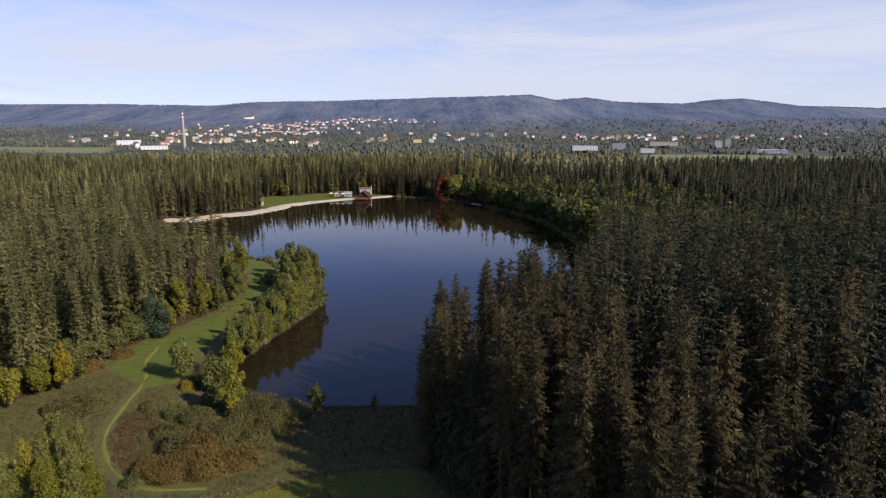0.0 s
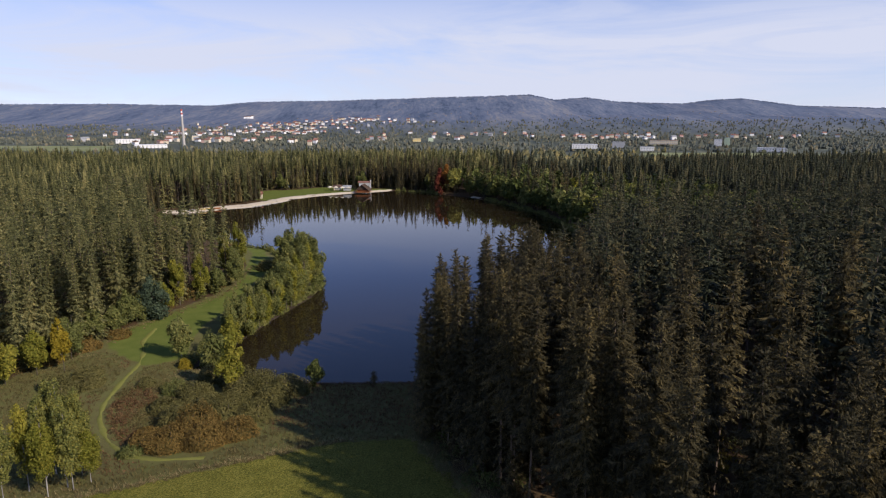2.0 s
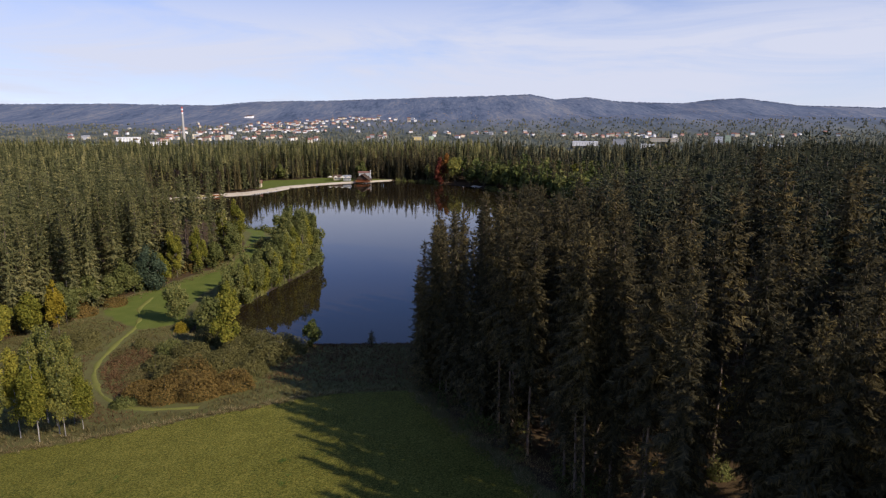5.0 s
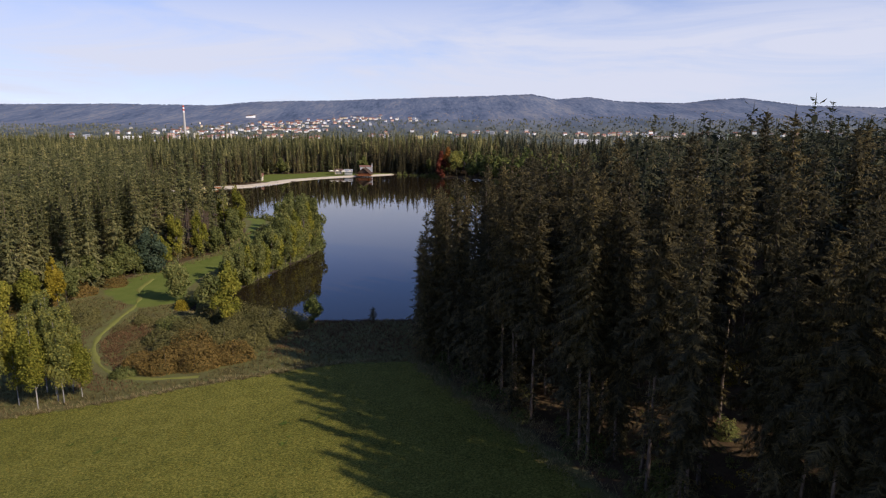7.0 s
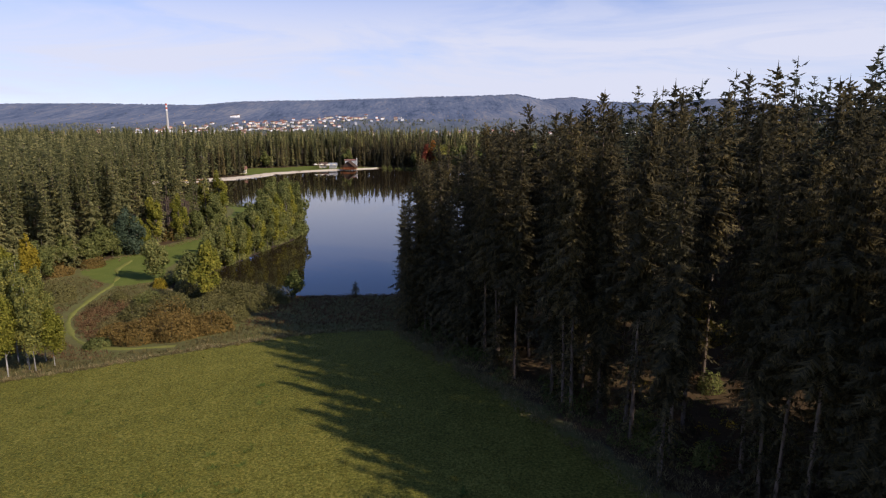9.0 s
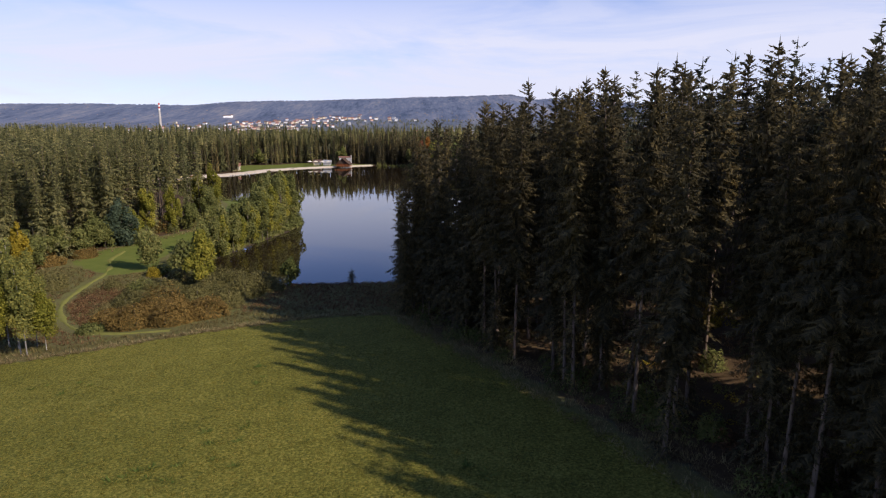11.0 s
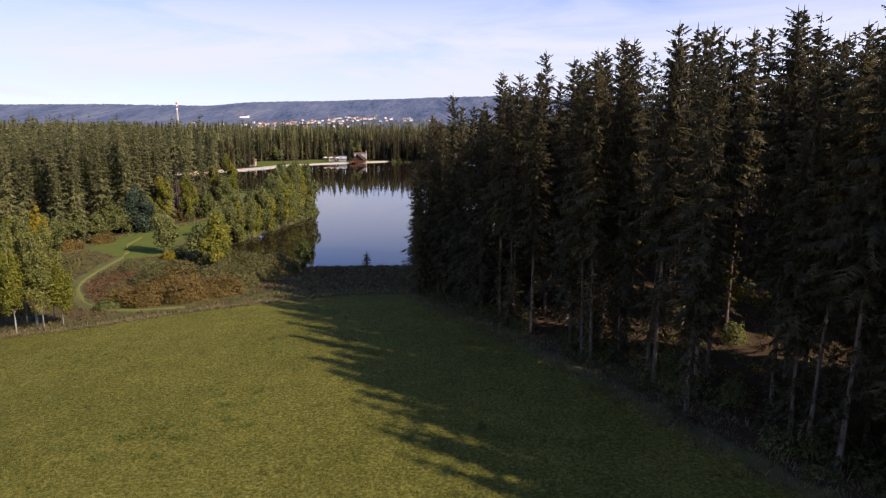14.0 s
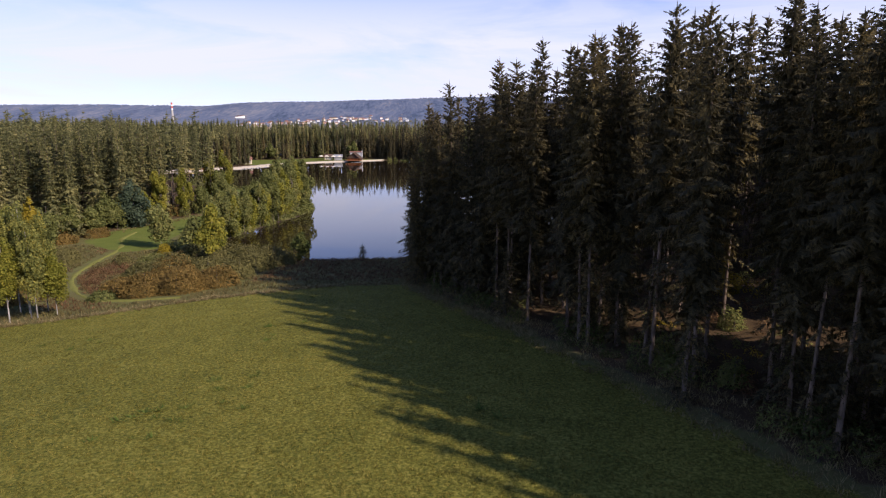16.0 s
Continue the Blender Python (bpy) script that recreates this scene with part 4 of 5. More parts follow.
# deep green leaves here stand in for the wood's shade on this alder
leafy("alder_tree", -23.0, 106, 5.4, 1.7, LEAF_DEEP, "small alder on the bank, its leaves darkened for shade", 0.05, 1200, 0.2)

# bushes
BUSHES = ((-34.5, 85.5, 4.2, 4.9, LEAF_RUST), (-39.5, 85, 4.0, 4.7, LEAF_RUST), (-30.6, 87, 3.8, 3.8, LEAF_RUST), (-43.7, 86, 3.2, 3.5, LEAF_RUST), (-37, 89, 4.8, 4.8, LEAF_RUST),
          (-41.5, 92, 4.4, 4.2, LEAF_GREY), (-35, 93.5, 4.2, 4.6, LEAF_GREY), (-44.5, 83, 1.7, 2.4, LEAF_GREEN),
          (-36, 106, 4.4, 4.4, LEAF_GREY), (-31, 103, 4.6, 4.4, LEAF_GREY), (-27.5, 104.5, 4.2, 3.6, LEAF_GREY), (-43, 103, 3.8, 3.8, LEAF_GREY), (-47.5, 105, 3.0, 2.8, LEAF_GREEN),
          (-34, 99, 4.2, 4.2, LEAF_GREY), (-28.5, 99, 3.8, 3.8, LEAF_GREY), (-30, 93.5, 3.6, 3.6, LEAF_GREY), (-38, 96.5, 4.0, 4.0, LEAF_GREY), (-38.5, 109, 4.6, 3.6, LEAF_GREY), (-33, 107.5, 4.4, 3.2, LEAF_GREY), (-43, 110, 4.2, 3.0, LEAF_GREY), (-25, 103, 3.0, 2.6, LEAF_GREY), (-41, 96, 3.4, 3.0, LEAF_GREY),
          (-54, 108, 1.8, 2.2, LEAF_GREY), (-70, 107, 3.2, 3.6, LEAF_GREY), (-64, 108, 2.4, 3.0, LEAF_GREY),
          (-46.5, 98, 2.8, 3.2, LEAF_GREY), (-39.5, 99, 3.0, 3.4, LEAF_GREY), (-50.5, 117, 2.6, 1.8, LEAF_GOLD), (-67, 104, 3.0, 4.0, LEAF_GREY), (-62.5, 97, 2.8, 3.4, LEAF_GREY), (-67, 113, 2.2, 3.4, LEAF_GREY),
          (-60, 90, 2.4, 3.0, LEAF_RUST), (-57, 83, 1.8, 2.6, LEAF_RUST), (-49, 126, 5.0, 3.0, LEAF_GREEN), (-46.8, 120.5, 4.0, 2.8, LEAF_GREEN), (-57, 200, 4, 4, LEAF_GREY), (-72, 134, 2.6, 3.0, LEAF_RUST), (-75, 127, 2.6, 3.2, LEAF_RUST), (-78, 119, 2.4, 3.0, LEAF_RUST))
for x, y, h, rx, m in BUSHES:
    bush(x, y, h, rx, m, "dense rust-brown bush in rough grass" if m == LEAF_RUST else "spreading willow bush in rough grass", int(1100 + 175 * rx * rx), 0.2)

# undergrowth closing the edge of the western wood
rr = np.random.default_rng(25)
line = np.array([(-110, 95), (-82, 110), (-75, 124), (-75, 138), (-72, 147), (-68, 157), (-63, 172), (-66, 200), (-73, 222), (-78, 238)], dtype=float)
pts = []
for a, b in zip(line, line[1:]):
    out = np.array((a[1] - b[1], b[0] - a[0])) / np.hypot(*(b - a))
    for q in range(int(np.hypot(*(b - a)) / 0.9)):
        p = a + (b - a) * rr.random() + out * rr.uniform(-0.5, 5.5)
        pts.append((p[0], p[1], rr.uniform(0.5, 1.5)))
pts = np.array(pts)
split = rr.random(len(pts))
for m, sel in ((LEAF_GREEN, split < 0.5), (LEAF_GREY, (split >= 0.5) & (split < 0.8)), (LEAF_RUST, split >= 0.8)):
    scatter("edge_undergrowth", [(*NO_TRUNK, *dome_arrays(90 + k, 3.2, 1.6, 150, 0.30)[2:]) for k in range(5)], pts[sel], rr, [m, m], "low shrubs closing the edge of the wood", "bushes", (0.8, 1.2), 0.2)

# small spruce on the bank
sm = tree_master("small_spruce", spruce_arrays(300, 2.7, 0.05, 1.1, 0.24, 7, 12, 0, 0.7), SPRUCE_BARK, NEEDLES, "small lone spruce on the lake bank", "tree")
sm.matrix_basis = pose(-12.4, 107, zat(-12.4, 107) - 0.05)

# low growth along the waterline
rr = np.random.default_rng(15)
pts = []
for k in list(range(5, 15)) + list(range(17, 20)) + list(range(29, 41)):
    a, b = LAKE[k], LAKE[(k + 1) % len(LAKE)]
    out = np.array((b[1] - a[1], a[0] - b[0])) / np.hypot(*(b - a))
    m = int(np.hypot(*(b - a)) / 1.7)
    for q in range(m):
        p = a + (b - a) * (q + rr.random()) / m + out * rr.uniform(-0.2, 2.2)
        pts.append((p[0], p[1], rr.uniform(0.6, 1.3)))
scatter("shore_bushes", [(*NO_TRUNK, *dome_arrays(70 + k, 2.4, 1.7, 110, 0.42)[2:]) for k in range(5)], np.array(pts), rr, [LEAF_GREEN, LEAF_GREEN], "low green growth overhanging the waterline", "bushes", (0.8, 1.2), 0.3)

# mixed trees on the far and east shores
rr = np.random.default_rng(8)
for k in range(16):
    u = rr.random()
    j = 12 + u * 6
    i0 = int(j)
    p = LAKE[i0] * (1 - j + i0) + LAKE[i0 + 1] * (j - i0)
    q = p + np.array((rr.uniform(2, 16), rr.uniform(0, 10)))
    leafy("alder_tree", q[0], q[1], rr.uniform(11, 17), rr.uniform(3.2, 4.6), LEAF_GREEN if rr.random() < 0.72 else LEAF_YELLOW, "broadleaved tree turning yellow on the far shore", 0.06, 550, 0.6, group="trees on the far shore")
P = jittered(5, 190, 215, 440, 6.6, rr)
P = P[(signed(P, LAKE) > 2) & (signed(P, LAKE) < 92 + 30 * waves(P, 0.03, 61)) & ((P[:, 0] > 18) | (P[:, 1] > 430))]
split = rr.random(len(P))
for m, sel in ((LEAF_DEEP, split < 0.72), (LEAF_GREEN, (split >= 0.72) & (split < 0.93)), (LEAF_YELLOW, split >= 0.93)):
    scatter("mixed_wood", [leafy_arrays(500 + k, 15.5, 0.1, 4.2, 190, 0.85, 12) for k in range(4)], P[sel], rr, [GREY_BARK, m], "broadleaved trees in early autumn leaf east of the lake", "forest", (0.75, 1.2))
leafy("maple_tree", -1.6, 413.5, 18, 4.2, LEAF_RED, "crimson maple on the far lake shore", 0.03, 1500, 0.5)
leafy("maple_tree", 2.2, 414.5, 20, 3.2, LEAF_ORANGE, "orange maple between a crimson and a yellow one", 0.3, 900, 0.5)
leafy("maple_tree", 8.0, 409.5, 19.5, 5.0, LEAF_BIRCH, "yellow-green maple with pale trunk on the far lake shore", 0.22, 1700, 0.5)
leafy("maple_tree", 77, 262, 7, 2.4, LEAF_RED, "small crimson tree in the lakeside wood", 0.1, 500, 0.4)
leafy("alder_tree", -58, 452, 13, 4.0, LEAF_GREEN, "pale green tree beside the lakeside pavilion", 0.1, 700, 0.6)
leafy("alder_tree", -112, 440, 12, 3.5, LEAF_GREEN, "pale green tree behind the lawn", 0.1, 600, 0.6)

# ---------------------------------------------------------------- distant woods
r9 = np.random.default_rng(9)


def clump_arrays(seed, sides, w, h):
    """A far copse: an uneven canopy of a few crowns run together."""
    r = np.random.default_rng(seed)
    V, F = [], []
    for c in range(1):
        o = len(V)
        cx, cy, k = 0.0, 0.0, 1.0
        for rad, z in ((0.75, 0.0), (0.95, 0.42), (0.5, 0.82)):
            for q in range(sides):
                a = 6.283 * (q + r.uniform(-0.3, 0.3)) / sides
                d = w * 0.75 * k * rad * r.uniform(0.65, 1.3)
                V.append((cx + d * np.cos(a), cy + d * np.sin(a), h * k * z * r.uniform(0.8, 1.2)))
        V.append((cx + r.normal(0, 0.1 * w), cy + r.normal(0, 0.1 * w), h * k * r.uniform(0.9, 1.2)))
        for ring in range(2):
            for q in range(sides):
                a, b = o + ring * sides + q, o + ring * sides + (q + 1) % sides
                F += [(a, b, b + sides), (a, b + sides, a + sides)]
        F += [(o + 2 * sides + q, o + 2 * sides + (q + 1) % sides, o + 3 * sides) for q in range(sides)]
    return (*NO_TRUNK, np.array(V), np.array(F))


valley = [clump_arrays(k, 4, 5.6, 8.5) for k in range(7)]
n = 11000
y = 560 + 2700 * r9.random(n) ** 1.1
P = np.column_stack([y * r9.uniform(-0.78, 0.78, n), y])
keep = (waves(P, 0.006, 31) > -0.3) | (r9.random(n) < 0.15)
for f in FIELDS:
    keep &= signed(P, f) > 4
P = P[keep]
near_by = P[:, 1] < 1250
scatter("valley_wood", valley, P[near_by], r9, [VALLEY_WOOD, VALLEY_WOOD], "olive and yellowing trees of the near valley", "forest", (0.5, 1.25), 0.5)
scatter("valley_wood", valley, P[~near_by], r9, [HAZED_FAR_WOOD, HAZED_FAR_WOOD], "autumn trees and copses of the distant valley, paled by haze in the colour", "forest", (0.6, 1.25), 0.5)
hillk = [clump_arrays(40 + k, 4, 9.0, 6.5) for k in range(5)]
n = 7000
y = np.where(r9.random(n) < 0.5, 4380 + 220 * r9.random(n), 2850 + 1530 * r9.random(n))
P = np.column_stack([y * r9.uniform(-0.78, 0.78, n), y])
mixed = y < 4380
thick = waves(P, 0.008, 41) + r9.normal(0, 0.35, n) > 0.1 + 0.5 * smooth(3500, 4200, y)
scatter("hill_wood", hillk, P[~mixed], r9, [HAZED_HILL_WOOD, HAZED_HILL_WOOD], "forest covering the distant hills, blued by haze in its colour", "forest", (0.45, 1.35), 1.5, soft=True)
scatter("hill_wood", hillk, P[mixed & thick], r9, [HAZED_HILL_AUTUMN, HAZED_HILL_AUTUMN], "autumn-brown broadleaved woods on the lower hills, greyed by haze in the colour", "forest", (0.4, 1.0), 1.5, soft=True)

# ---------------------------------------------------------------- buildings


def house(name, x, y, w, d, h, rh, turn, wall, roof, label, category="house", group="", windows=0, z=None, storeys=2):
    e = tagged(empty(name, x, y, zat(x, y) - 0.3 if z is None else z, turn), label, category, group)
    part("wall", box(0, 0, 0, w, d, h), wall, e)
    if rh:
        part("roof", gable(0, 0, h, w, d, rh), roof, e)
        part("chimney", box(w * 0.22, d * 0.08, h + rh * 0.55, 0.9, 0.9, rh * 0.65), ROOF_BROWN, e)
    else:
        part("roof", box(0, 0, h, w + 0.5, d + 0.5, 0.7), roof, e)
    for s in range(storeys if windows else 0):
        for k in range(windows):
            wx = -w / 2 + (k + 0.5) * w / windows
            part("window", box(wx, -d / 2 - 0.02, 1.0 + s * (h - 0.6) / storeys, w / windows * 0.38, 0.12, 0.42 * h / storeys), WINDOW_FAR, e)
    return e


WALLS = [PLASTER_WHITE, PLASTER_CREAM, PLASTER_PINK, PLASTER_WHITE, PLASTER_WHITE, PLASTER_CREAM, PLASTER_GREY]
ROOFS = [ROOF_RED, ROOF_RED, ROOF_BROWN, ROOF_GREY]
r12 = np.random.default_rng(12)
# districts: bearing, distance, spread across, spread in depth, number
for b, dist_, sx, sy, num in ((-0.27, 2700, 170, 140, 70), (-0.23, 3080, 170, 120, 60), (-0.14, 3250, 190, 90, 44), (-0.36, 1900, 190, 120, 36), (0.02, 2500, 190, 120, 14),
                              (0.33, 2300, 330, 130, 40), (-0.42, 2500, 170, 120, 26), (-0.06, 2000, 130, 90, 9)):
    for k in range(num):
        y = dist_ + r12.normal(0, sy)
        x = b * y + r12.normal(0, sx)
        w = r12.uniform(9, 17)
        house("town_house", x, y, w, r12.uniform(8, 12), r12.uniform(5, 9), r12.uniform(2.5, 4.5), r12.uniform(-35, 35), WALLS[r12.integers(7)], ROOFS[r12.integers(4)],
              "small plastered town house with pitched roof in the valley", "house", "houses of the town", z=zat(x, y) + 4)

# larger blocks and halls: bearing, distance, width, depth, height, lift, wall, roof, windows
for b, y, w, d, h, lift, wm, rm, nw in ((0.222, 1300, 50, 26, 8, 12, PLASTER_WHITE, ROOF_LIGHT, 9), (0.275, 1345, 26, 14, 12, 11, PLASTER_GREY, ROOF_GREY, 8), (0.320, 1250, 26, 18, 7, 9, PLASTER_WHITE, ROOF_LIGHT, 5),
                                       (0.345, 1500, 62, 14, 9, 12, PLASTER_CREAM, ROOF_RED, 14), (0.430, 1450, 16, 14, 15, 10, PLASTER_WHITE, ROOF_GREY, 5), (0.444, 1480, 12, 12, 18, 10, PLASTER_GREEN, ROOF_GREY, 4),
                                       (0.515, 1280, 54, 18, 7, 7, PLASTER_WHITE, ROOF_LIGHT, 10), (-0.455, 1500, 70, 24, 9, 5, PLASTER_WHITE, ROOF_LIGHT, 9), (-0.49, 1750, 60, 20, 12, 8, PLASTER_WHITE, ROOF_LIGHT, 8),
                                       (-0.425, 1950, 20, 14, 15, 10, PLASTER_PINK, ROOF_RED, 5), (-0.385, 1950, 18, 14, 15, 10, PLASTER_CREAM, ROOF_GREY, 5), (-0.04, 1900, 24, 14, 10, 8, PLASTER_YELLOW, ROOF_GREY, 6),
                                       (-0.018, 1920, 15, 12, 11, 8, PLASTER_GREEN, ROOF_GREY, 4), (-0.335, 1850, 16, 14, 14, 10, PLASTER_CREAM, ROOF_RED, 4)):
    house("town_block", b * y, y, w, d, h, 0, math.degrees(math.atan(-b)), wm, rm, "large flat-roofed building in the distant town", "building", "large buildings of the town", nw, zat(b * y, y) + lift - 6, max(2, int(h / 4)))
manor = house("hill_manor", -1043, 3480, 26, 14, 10, 4.0, 25, PAINT_WHITE, ROOF_BROWN, "large white manor on the wooded hill above the town", "manor", windows=7, z=60, storeys=3)
for wx, w, h, rh in ((-19, 13, 8, 3.0), (18, 11, 13, 4.0)):
    part("wing", box(wx, 1.5, 0, w, 12, h), PAINT_WHITE, manor)
    part("roof", gable(wx, 1.5, h, w, 12, rh), ROOF_BROWN, manor)


def chimney_stack():
    x, y = -598.7, 1485.0
    z0 = zat(x, y)
    e = tagged(empty("factory_chimney", x, y, z0), "tall slim concrete factory chimney with red and white top", "chimney")
    H = 74 - z0
    zs = [0, H - 16, H - 12, H - 8, H - 4, H]
    for k, (a, b) in enumerate(zip(zs, zs[1:])):
        bm = bmesh.new()
        rad = lambda z: 3.4 - 1.5 * z / H
        bmesh.ops.create_cone(bm, cap_ends=True, segments=18, radius1=rad(a), radius2=rad(b), depth=b - a, matrix=Matrix.Translation((0, 0, (a + b) / 2)))
        part("shaft" if k == 0 else "painted_band", bm, (CONCRETE, PAINT_WHITE, PAINT_RED, PAINT_WHITE, PAINT_RED)[k], e)
    bm = bmesh.new()
    bmesh.ops.create_cone(bm, cap_ends=True, segments=18, radius1=2.3, radius2=2.3, depth=0.6, matrix=Matrix.Translation((0, 0, H + 0.3)))
    part("rim", bm, CONCRETE, e)


chimney_stack()


def boathouse():
    x, y = -53.5, 427
    e = tagged(empty("boathouse", x, y, 0.1, -8), "timber boathouse with steep dark gable roof at the water", "boathouse")
    for sx in (-3.6, 0, 3.6):
        for sy in (-3, 3):
            part("pile", box(sx, sy, -1.2, 0.3, 0.3, 2.0), TIMBER_DARK, e)
    part("deck", box(0, -0.8, 0.8, 9.4, 8.6, 0.25), TIMBER_RED, e)
    part("wall", box(0, 0.5, 1.05, 7.4, 5.5, 1.9), TIMBER_RED, e)
    bm = gable(0, 0, 2.3, 6.2, 8.6, 3.4, 0.9)
    bmesh.ops.rotate(bm, verts=bm.verts, cent=(0, 0, 0), matrix=Matrix.Rotation(radians(90), 3, "Z"))
    part("roof", bm, TIMBER_DARK, e)
    for sy in (-4.9,):
        part("railing", box(0, sy, 1.7, 9.2, 0.1, 0.12), TIMBER_RED, e)
        for k in range(7):
            part("railing_post", box(-4.5 + k * 1.5, sy, 1.0, 0.12, 0.12, 0.8), TIMBER_RED, e)


boathouse()


def pavilion():
    e = tagged(empty("pavilion", -54.5, 444, zat(-54.5, 444) - 0.1, 6), "white lakeside pavilion with red roof edge", "pavilion")
    part("wall", box(0, 0, 0, 8.0, 7, 5.2), PLASTER_GREY, e)
    part("side_wall", box(4.15, -0.2, 0, 0.3, 7.4, 6.6), PLASTER_WHITE, e)
    part("roof", box(-0.3, 0, 5.2, 8.6, 7.8, 0.5), ROOF_RED, e)
    for k in range(3):
        part("window", box(-2.6 + k * 2.4, -3.52, 1.0, 1.5, 0.1, 2.0), GLASS_DARK, e)


pavilion()
for x, y, w, d, h, wm, rm, lab in ((-73, 440, 5, 4, 2.4, PLASTER_CREAM, ROOF_BROWN, "white kiosk with brown roof by the beach"), (-66, 438, 5, 3.5, 2.4, PLASTER_GREY, ROOF_GREY, "grey beach kiosk under trees"),
                                   (-113.5, 391, 3.2, 3, 3.2, PLASTER_CREAM, ROOF_RED, "cream beach hut with orange-red roof"), (-112, 452, 9, 5, 2.8, TIMBER_DARK, ROOF_GREY, "low dark timber shed behind the lawn")):
    house("beach_hut", x, y, w, d, h, 1.3, 4, wm, rm, lab, "hut", windows=2, storeys=1)


def parasol(x, y):
    e = tagged(empty("parasol", x, y, zat(x, y)), "cream parasol standing open by the kiosk", "parasol", "parasols by the kiosk")
    bm = bmesh.new()
    bmesh.ops.create_cone(bm, cap_ends=False, segments=8, radius1=1.9, radius2=0.05, depth=0.9, matrix=Matrix.Translation((0, 0, 3.0)))
    part("canopy", bm, CANVAS, e)
    bm = bmesh.new()
    bmesh.ops.create_cone(bm, cap_ends=True, segments=6, radius1=0.05, radius2=0.04, depth=3.2, matrix=Matrix.Translation((0, 0, 1.6)))
    part("pole", bm, TIMBER_DARK, e)


for x, y in ((-77, 434), (-73, 433), (-68.5, 431.5), (-64, 431)):
    parasol(x, y)


def rowing_boat(x, y, turn, mat):
    """A small open boat: hull of ribs drawn to a point at bow and stern, with two thwarts."""
    e = tagged(empty("rowing_boat", x, y, zat(x, y) + 0.08, turn), "small painted rowing boat lying on the sand", "boat", "boats on the beach")
    bm = bmesh.new()
    rings = []
    for k in range(9):
        u = k / 8 * 2 - 1
        w = 0.75 * (1 - abs(u) ** 2.4) + 0.04
        rings.append([bm.verts.new((u * 2.0, w * a, b + 0.15 * u * u)) for a, b in ((-1, 0.6), (-0.85, 0.2), (0, 0), (0.85, 0.2), (1, 0.6), (0.9, 0.6), (0.75, 0.25), (0, 0.08), (-0.75, 0.25), (-0.9, 0.6))])
    for p, q in zip(rings, rings[1:]):
        for i in range(10):
            bm.faces.new((p[i], p[(i + 1) % 10], q[(i + 1) % 10], q[i]))
    bm.faces.new(rings[0])
    bm.faces.new(rings[-1])
    bmesh.ops.recalc_face_normals(bm, faces=bm.faces)
    part("hull", bm, mat, e)
    for u in (-0.6, 0.6):
        part("thwart", box(u, 0, 0.38, 0.25, 1.2, 0.05), TIMBER_DARK, e)


for x, y, a, m in ((-127, 342, 20, PLASTER_YELLOW), (-123.5, 344.5, 35, TIMBER_RED), (-130, 339.5, 10, PLASTER_YELLOW), (-134, 336, 50, ROOF_GREY)):
    rowing_boat(x, y, a, m)


def shore_rock(x, y, r):
    bm = bmesh.new()
    bmesh.ops.create_icosphere(bm, subdivisions=2, radius=r)
    for v in bm.verts:
        v.co *= 0.8 + 0.5 * noise.noise(v.co * 1.7 / r + Vector((x, y, 0)))
        v.co.z *= 0.6
    me = bpy.data.meshes.new("shore_rock")
    bm.to_mesh(me)
    bm.free()
    me.materials.append(CONCRETE)
    o = new("shore_rock", me)
    o.location = (x, y, zat(x, y) + r * 0.15)
    tagged(o, "grey boulder at the water's edge", "rock", "boulders along the beach")


rk = np.random.default_rng(17)
for k in range(16):
    u = k / 15
    shore_rock(-107.5 + 11 * u + rk.normal(0, 0.4), 355.5 + 20 * u + rk.normal(0, 0.4), rk.uniform(0.4, 0.8))

# ---------------------------------------------------------------- grass and stalks
def tuft_arrays(seed, blades, h, w, thin=0.06):
    r = np.random.default_rng(seed)
    V, F = [], []
    for k in range(blades):
        a, q = r.uniform(0, 6.3), r.uniform(0, w * 0.5)
        p = np.array((np.cos(a) * q, np.sin(a) * q, 0))
        d = np.array((np.cos(a + r.normal(0, 0.6)), np.sin(a + r.normal(0, 0.6)), 0))
        s = np.array((-d[1], d[0], 0)) * w * thin
        o = len(V)
        V += [p - s, p + s, p + d * w * r.uniform(0.2, 0.7) + np.array((0, 0, h * r.uniform(0.6, 1.2)))]
        F.append((o, o + 1, o + 2))
    return (*NO_TRUNK, np.array(V), np.array(F))


rg = np.random.default_rng(33)
n = 95000
y = 18 + 72 * rg.random(n) ** 1.2
P = np.column_stack([rg.uniform(-0.8, 0.75, n) * (y + 6), y])
P = P[signed(P, MEADOW) < 0.3]
scatter("meadow_grass", [tuft_arrays(k, 4, 0.11, 0.26, 0.10) for k in range(5)], P, rg, [GRASS_BLADES, GRASS_BLADES], "short green meadow grass", "grass", (0.6, 1.3), 0.02)
n = 600
y = 22 + 60 * rg.random(n)
P = np.column_stack([rg.uniform(-0.8, 0.75, n) * (y + 6), y])
P = P[(signed(P, MEADOW) < -1) & (waves(P, 0.25, 14) > 0.35)]
scatter("meadow_weeds", [tuft_arrays(20 + k, 30, 0.22, 0.8) for k in range(4)], P, rg, [WEED_BLADES, WEED_BLADES], "darker weed tufts in the meadow", "weeds", (0.5, 1.2), 0.02)
P = jittered(-100, 15, 60, 125, 0.62, rg)
sm_, so_ = signed(P, MEADOW), signed(P, OPEN)
path_clear = np.abs(signed(P, np.array(PATH + PATH[::-1], dtype=float)))
ok = (sm_ > 0.2) & (so_ < 0.5) & (signed(P, LAKE) > 0.3) & (signed(P, GRASS_STRIP) > 0.5) & (path_clear > 1.3)
P, sm_ = P[ok], sm_[ok]
in_bush = np.min([np.hypot(P[:, 0] - b[0], P[:, 1] - b[1]) / b[3] for b in BUSHES], axis=0) < 0.95
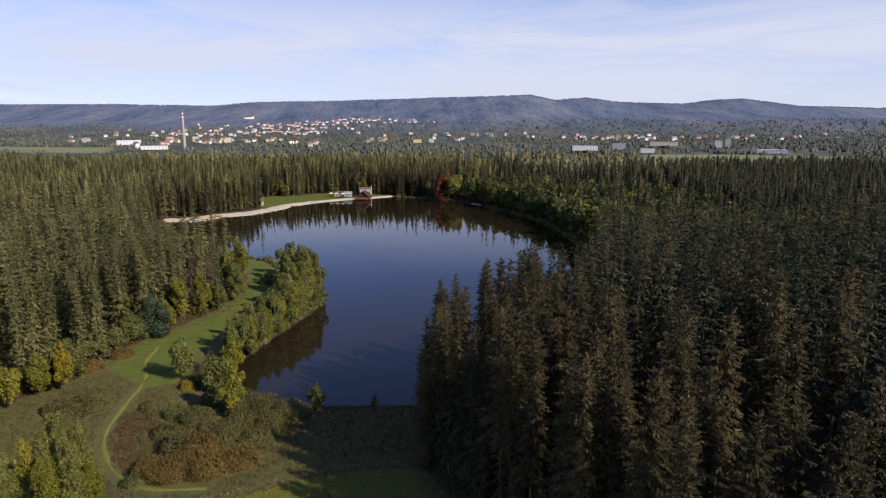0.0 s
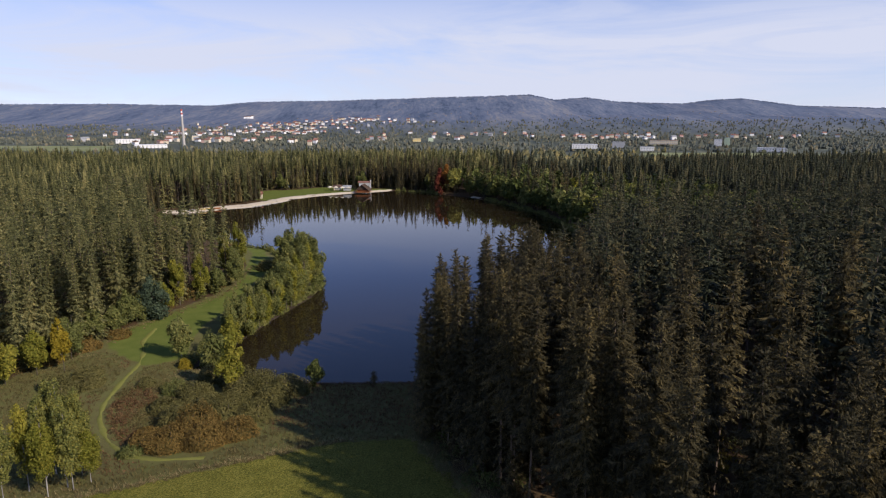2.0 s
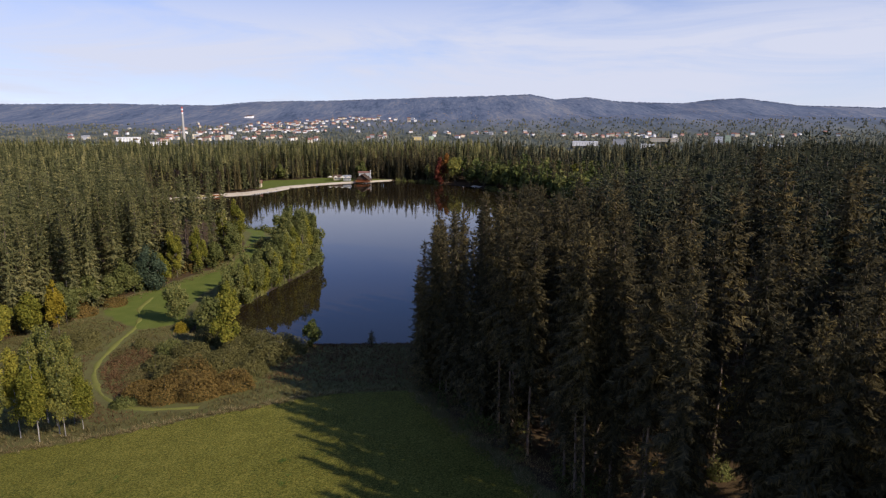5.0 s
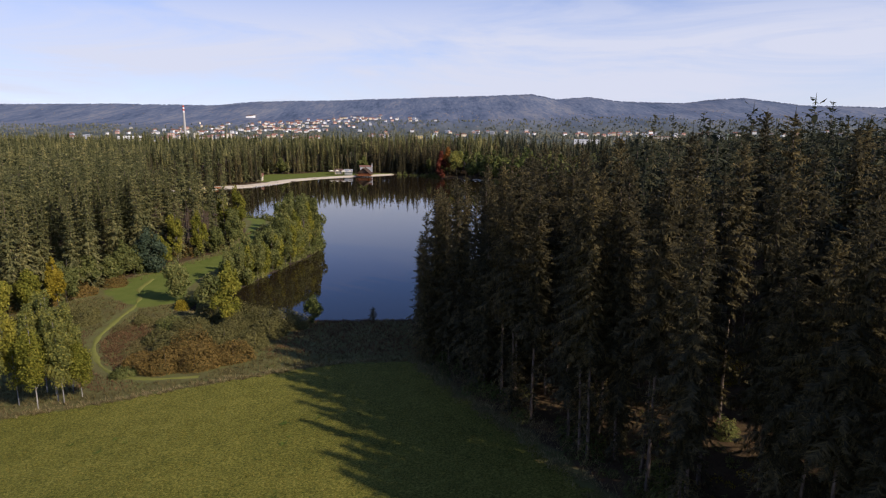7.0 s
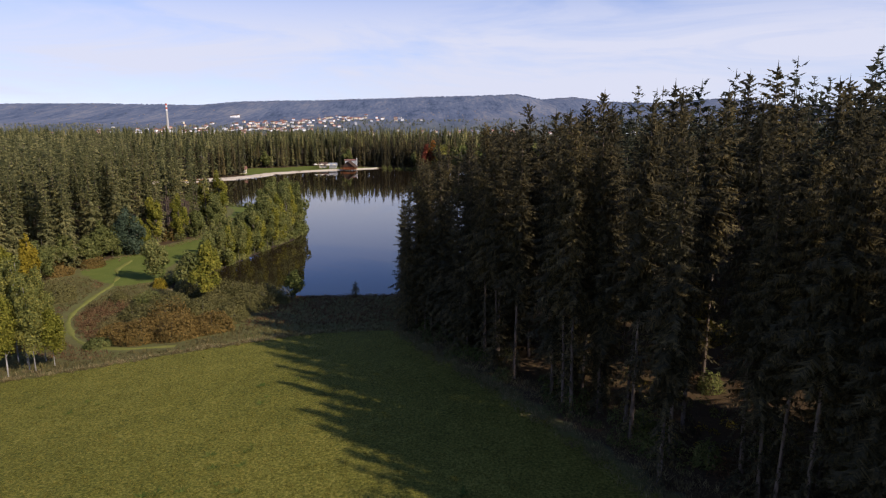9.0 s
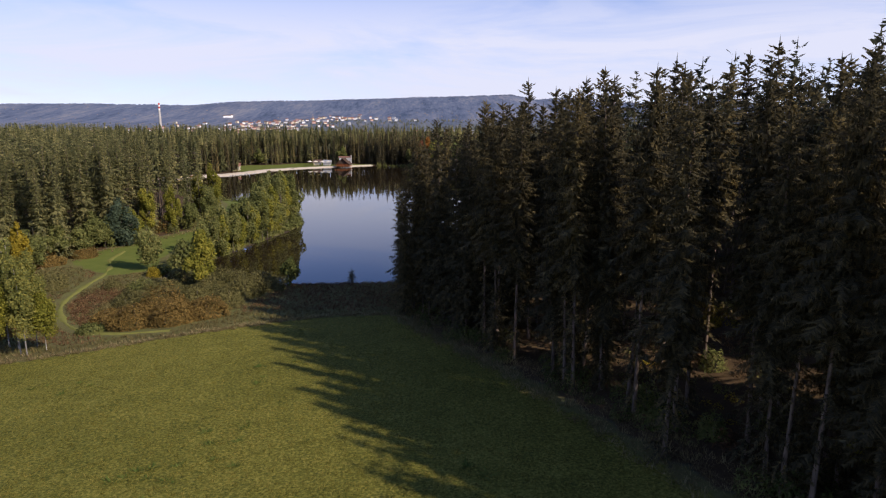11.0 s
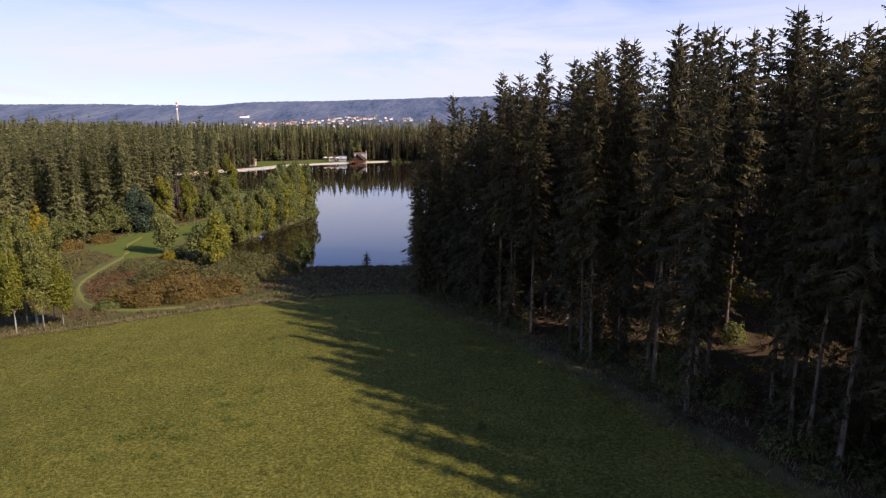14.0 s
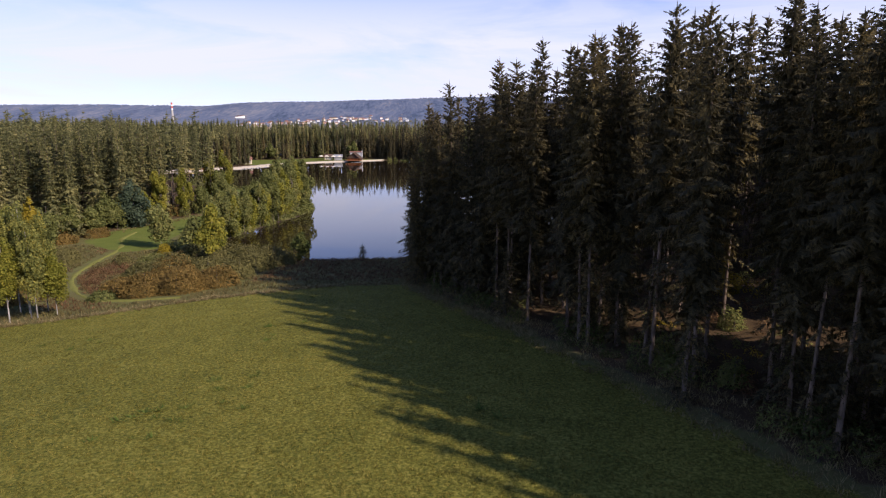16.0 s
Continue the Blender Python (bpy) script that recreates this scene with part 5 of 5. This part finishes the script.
P, sm_ = P[~in_bush], sm_[~in_bush]
bank = (P[:, 0] > -32) & (P[:, 1] > 88)
rust = (waves(P, 0.16, 44) > np.where(bank, -0.5, 0.22)) & (sm_ > 2.5)
green = ~rust & (waves(P, 0.11, 48) > -0.25) & (sm_ > 1.5)
scatter("rough_grass", [tuft_arrays(80 + k, 11, 0.40, 0.65) for k in range(5)], P[green], rg, [ROUGH_GRASS, ROUGH_GRASS], "uncut olive grass among the bushes", "grass", (0.5, 1.3), 0.05)
scatter("dry_grass", [tuft_arrays(40 + k, 11, 0.40, 0.65) for k in range(5)], P[~rust & ~green], rg, [DRY_GRASS, DRY_GRASS], "tall bleached dry grass along the meadow's edge", "grass", (0.5, 1.3), 0.05)
scatter("dry_stalks", [tuft_arrays(50 + k, 11, 0.36, 0.65) for k in range(5)], P[rust], rg, [DRY_RUST, DRY_RUST], "reddish brown withered stalks in the rough", "undergrowth", (0.5, 1.3), 0.05)
# withered brambles inside the path's bend and on the bank
thicket = np.array([(-46, 84), (-52, 91), (-55.5, 97), (-57, 106), (-50, 110), (-45, 101), (-43, 92)], dtype=float)
slope = np.array([(-29, 91), (-20, 88.5), (-5, 89), (-4, 108), (-24, 107.5)], dtype=float)
P = jittered(-60, 0, 82, 112, 0.95, rg)
low = signed(P, slope) < 0
P, low = P[(signed(P, thicket) < 0) | low], low[(signed(P, thicket) < 0) | low]
P = np.column_stack([P, np.where(low, 0.55, 1.0)])
clear = np.min([np.hypot(P[:, 0] - b[0], P[:, 1] - b[1]) / b[3] for b in BUSHES], axis=0) > 0.9
P, low = P[clear], low[clear]
tone = waves(P[:, :2], 0.5, 52)
for m, sel in ((DRY_RUST, tone > -0.15), (ROUGH_GRASS, (tone <= -0.15) & ~low), (DRY_GRASS, (tone <= -0.15) & low)):
    scatter("bramble_thicket", [(*NO_TRUNK, *dome_arrays(105 + k, 0.95, 0.85, 90, 0.13)[2:]) for k in range(4)], P[sel], rg, [m, m], "reddish brown withered brambles in the rough", "undergrowth", (0.5, 1.4), 0.1)
# bleached grass along the wood side of the mown strip
line = GRASS_STRIP[2:8]
pts = []
for a, b in zip(line, line[1:]):
    out = np.array((b[1] - a[1], a[0] - b[0])) / np.hypot(*(b - a))
    for q in range(int(np.hypot(*(b - a)) * 7)):
        p = a + (b - a) * rg.random() + out * rg.normal(0.6, 0.9)
        pts.append((p[0], p[1]))
scatter("dry_grass", [tuft_arrays(75 + k, 10, 0.32, 0.7) for k in range(5)], np.array(pts), rg, [DRY_GRASS, DRY_GRASS], "bleached grass and fallen leaves beside the mown strip", "grass", (0.5, 1.3), 0.05)
# pale fringe where mowing stops
line = MEADOW[8:18]
pts = []
for a, b in zip(line, line[1:]):
    out = np.array((b[1] - a[1], a[0] - b[0])) / np.hypot(*(b - a))
    for q in range(int(np.hypot(*(b - a)) * 9)):
        p = a + (b - a) * rg.random() + out * rg.normal(0.5, 0.45)
        pts.append((p[0], p[1]))
P = np.array(pts)
P = P[P[:, 0] < 4]
scatter("dry_grass", [tuft_arrays(70 + k, 12, 0.40, 0.55) for k in range(5)], P, rg, [DRY_GRASS, DRY_GRASS], "pale dry grass fringe where the mown meadow ends", "grass", (0.5, 1.2), 0.05)
# verge along the wood
P = jittered(-6, 60, 5, 112, 0.5, rg)
so_ = signed(P, OPEN)
P = P[(so_ > -2.6) & (so_ < 3) & (signed(P, LAKE) > 0.5) & (rg.random(len(P)) < 0.7)]
scatter("dry_grass", [tuft_arrays(60 + k, 18, 0.36, 0.7, 0.035) for k in range(5)], P, rg, [DRY_GRASS, DRY_GRASS], "dry grass verge between meadow and wood", "grass", (0.5, 1.3), 0.05)
# low shrubs along the wood's edge


def rides_clear(p):
    return np.minimum.reduce([signed(p, g) for g in rides])


P = jittered(-3, 50, 15, 108, 1.9, rg)
so_ = signed(P, OPEN)
P = P[(so_ > 0.0) & (so_ < 5.5) & (signed(P, LAKE) > 1.5) & ((P[:, 0] > -1.5) | (P[:, 1] < 90)) & (rides_clear(P) > 0.5) & (rg.random(len(P)) < 0.62)]
scatter("edge_undergrowth", [(*NO_TRUNK, *dome_arrays(95 + k, 2.0, 1.3, 380, 0.12)[2:]) for k in range(5)], P, rg, [LEAF_DEEP, LEAF_DEEP], "dark low shrubs under the wood's edge", "bushes", (0.5, 1.4), 0.15)
# young spruces under the wood's edge
ys = tree_master("young_spruce", spruce_arrays(320, 6.5, 0.03, 1.7, 0.42, 7, 14, 0, 0.9), SPRUCE_BARK, NEEDLES, "young dark spruce in the shade of the wood's edge", "tree", "young spruces of the wood")
P = jittered(-2, 60, 18, 108, 3.1, rg)
so_ = signed(P, OPEN)
P = P[(so_ > 0.8) & (so_ < 11) & (signed(P, LAKE) > 2) & (rides_clear(P) > 1.0) & (rg.random(len(P)) < 0.5)]
plant([ys], P.tolist(), rg, (0.45, 1.35))
drop_master(ys)
# ferns and seedlings on the lit forest floor
P = jittered(16, 62, 42, 100, 1.5, rg)
P = P[(np.abs(P[:, 0] - 0.48 * P[:, 1]) < 9) & (signed(P, OPEN) > 2) & (rg.random(len(P)) < 0.5)]
tone = waves(P, 0.3, 71)
for m, sel in ((LEAF_GOLD, tone > 0.25), (LEAF_GREEN, (tone <= 0.25) & (tone > -0.1)), (DRY_RUST, tone <= -0.1)):
    scatter("forest_undergrowth", [(*NO_TRUNK, *dome_arrays(97 + k, 0.9, 0.8, 60, 0.14)[2:]) for k in range(4)], P[sel], rg, [m, m], "ferns and seedlings on the forest floor", "undergrowth", (0.5, 1.5), 0.08)
# undergrowth in the wood
for x, y, h, rx, m in ((28.5, 58.5, 2.6, 1.6, LEAF_GREEN), (27, 45, 2.2, 1.6, LEAF_GREEN), (35, 73, 3.5, 1.6, LEAF_GOLD), (38, 82, 3.2, 1.6, LEAF_GOLD), (22, 44, 2.6, 1.4, LEAF_GREEN), (19, 50, 2.8, 1.5, LEAF_GREEN), (31, 40, 2.4, 1.8, LEAF_YELLOW)):
    bush(x, y, h, rx, m, "young undergrowth shrub on the forest floor", 900, 0.18)
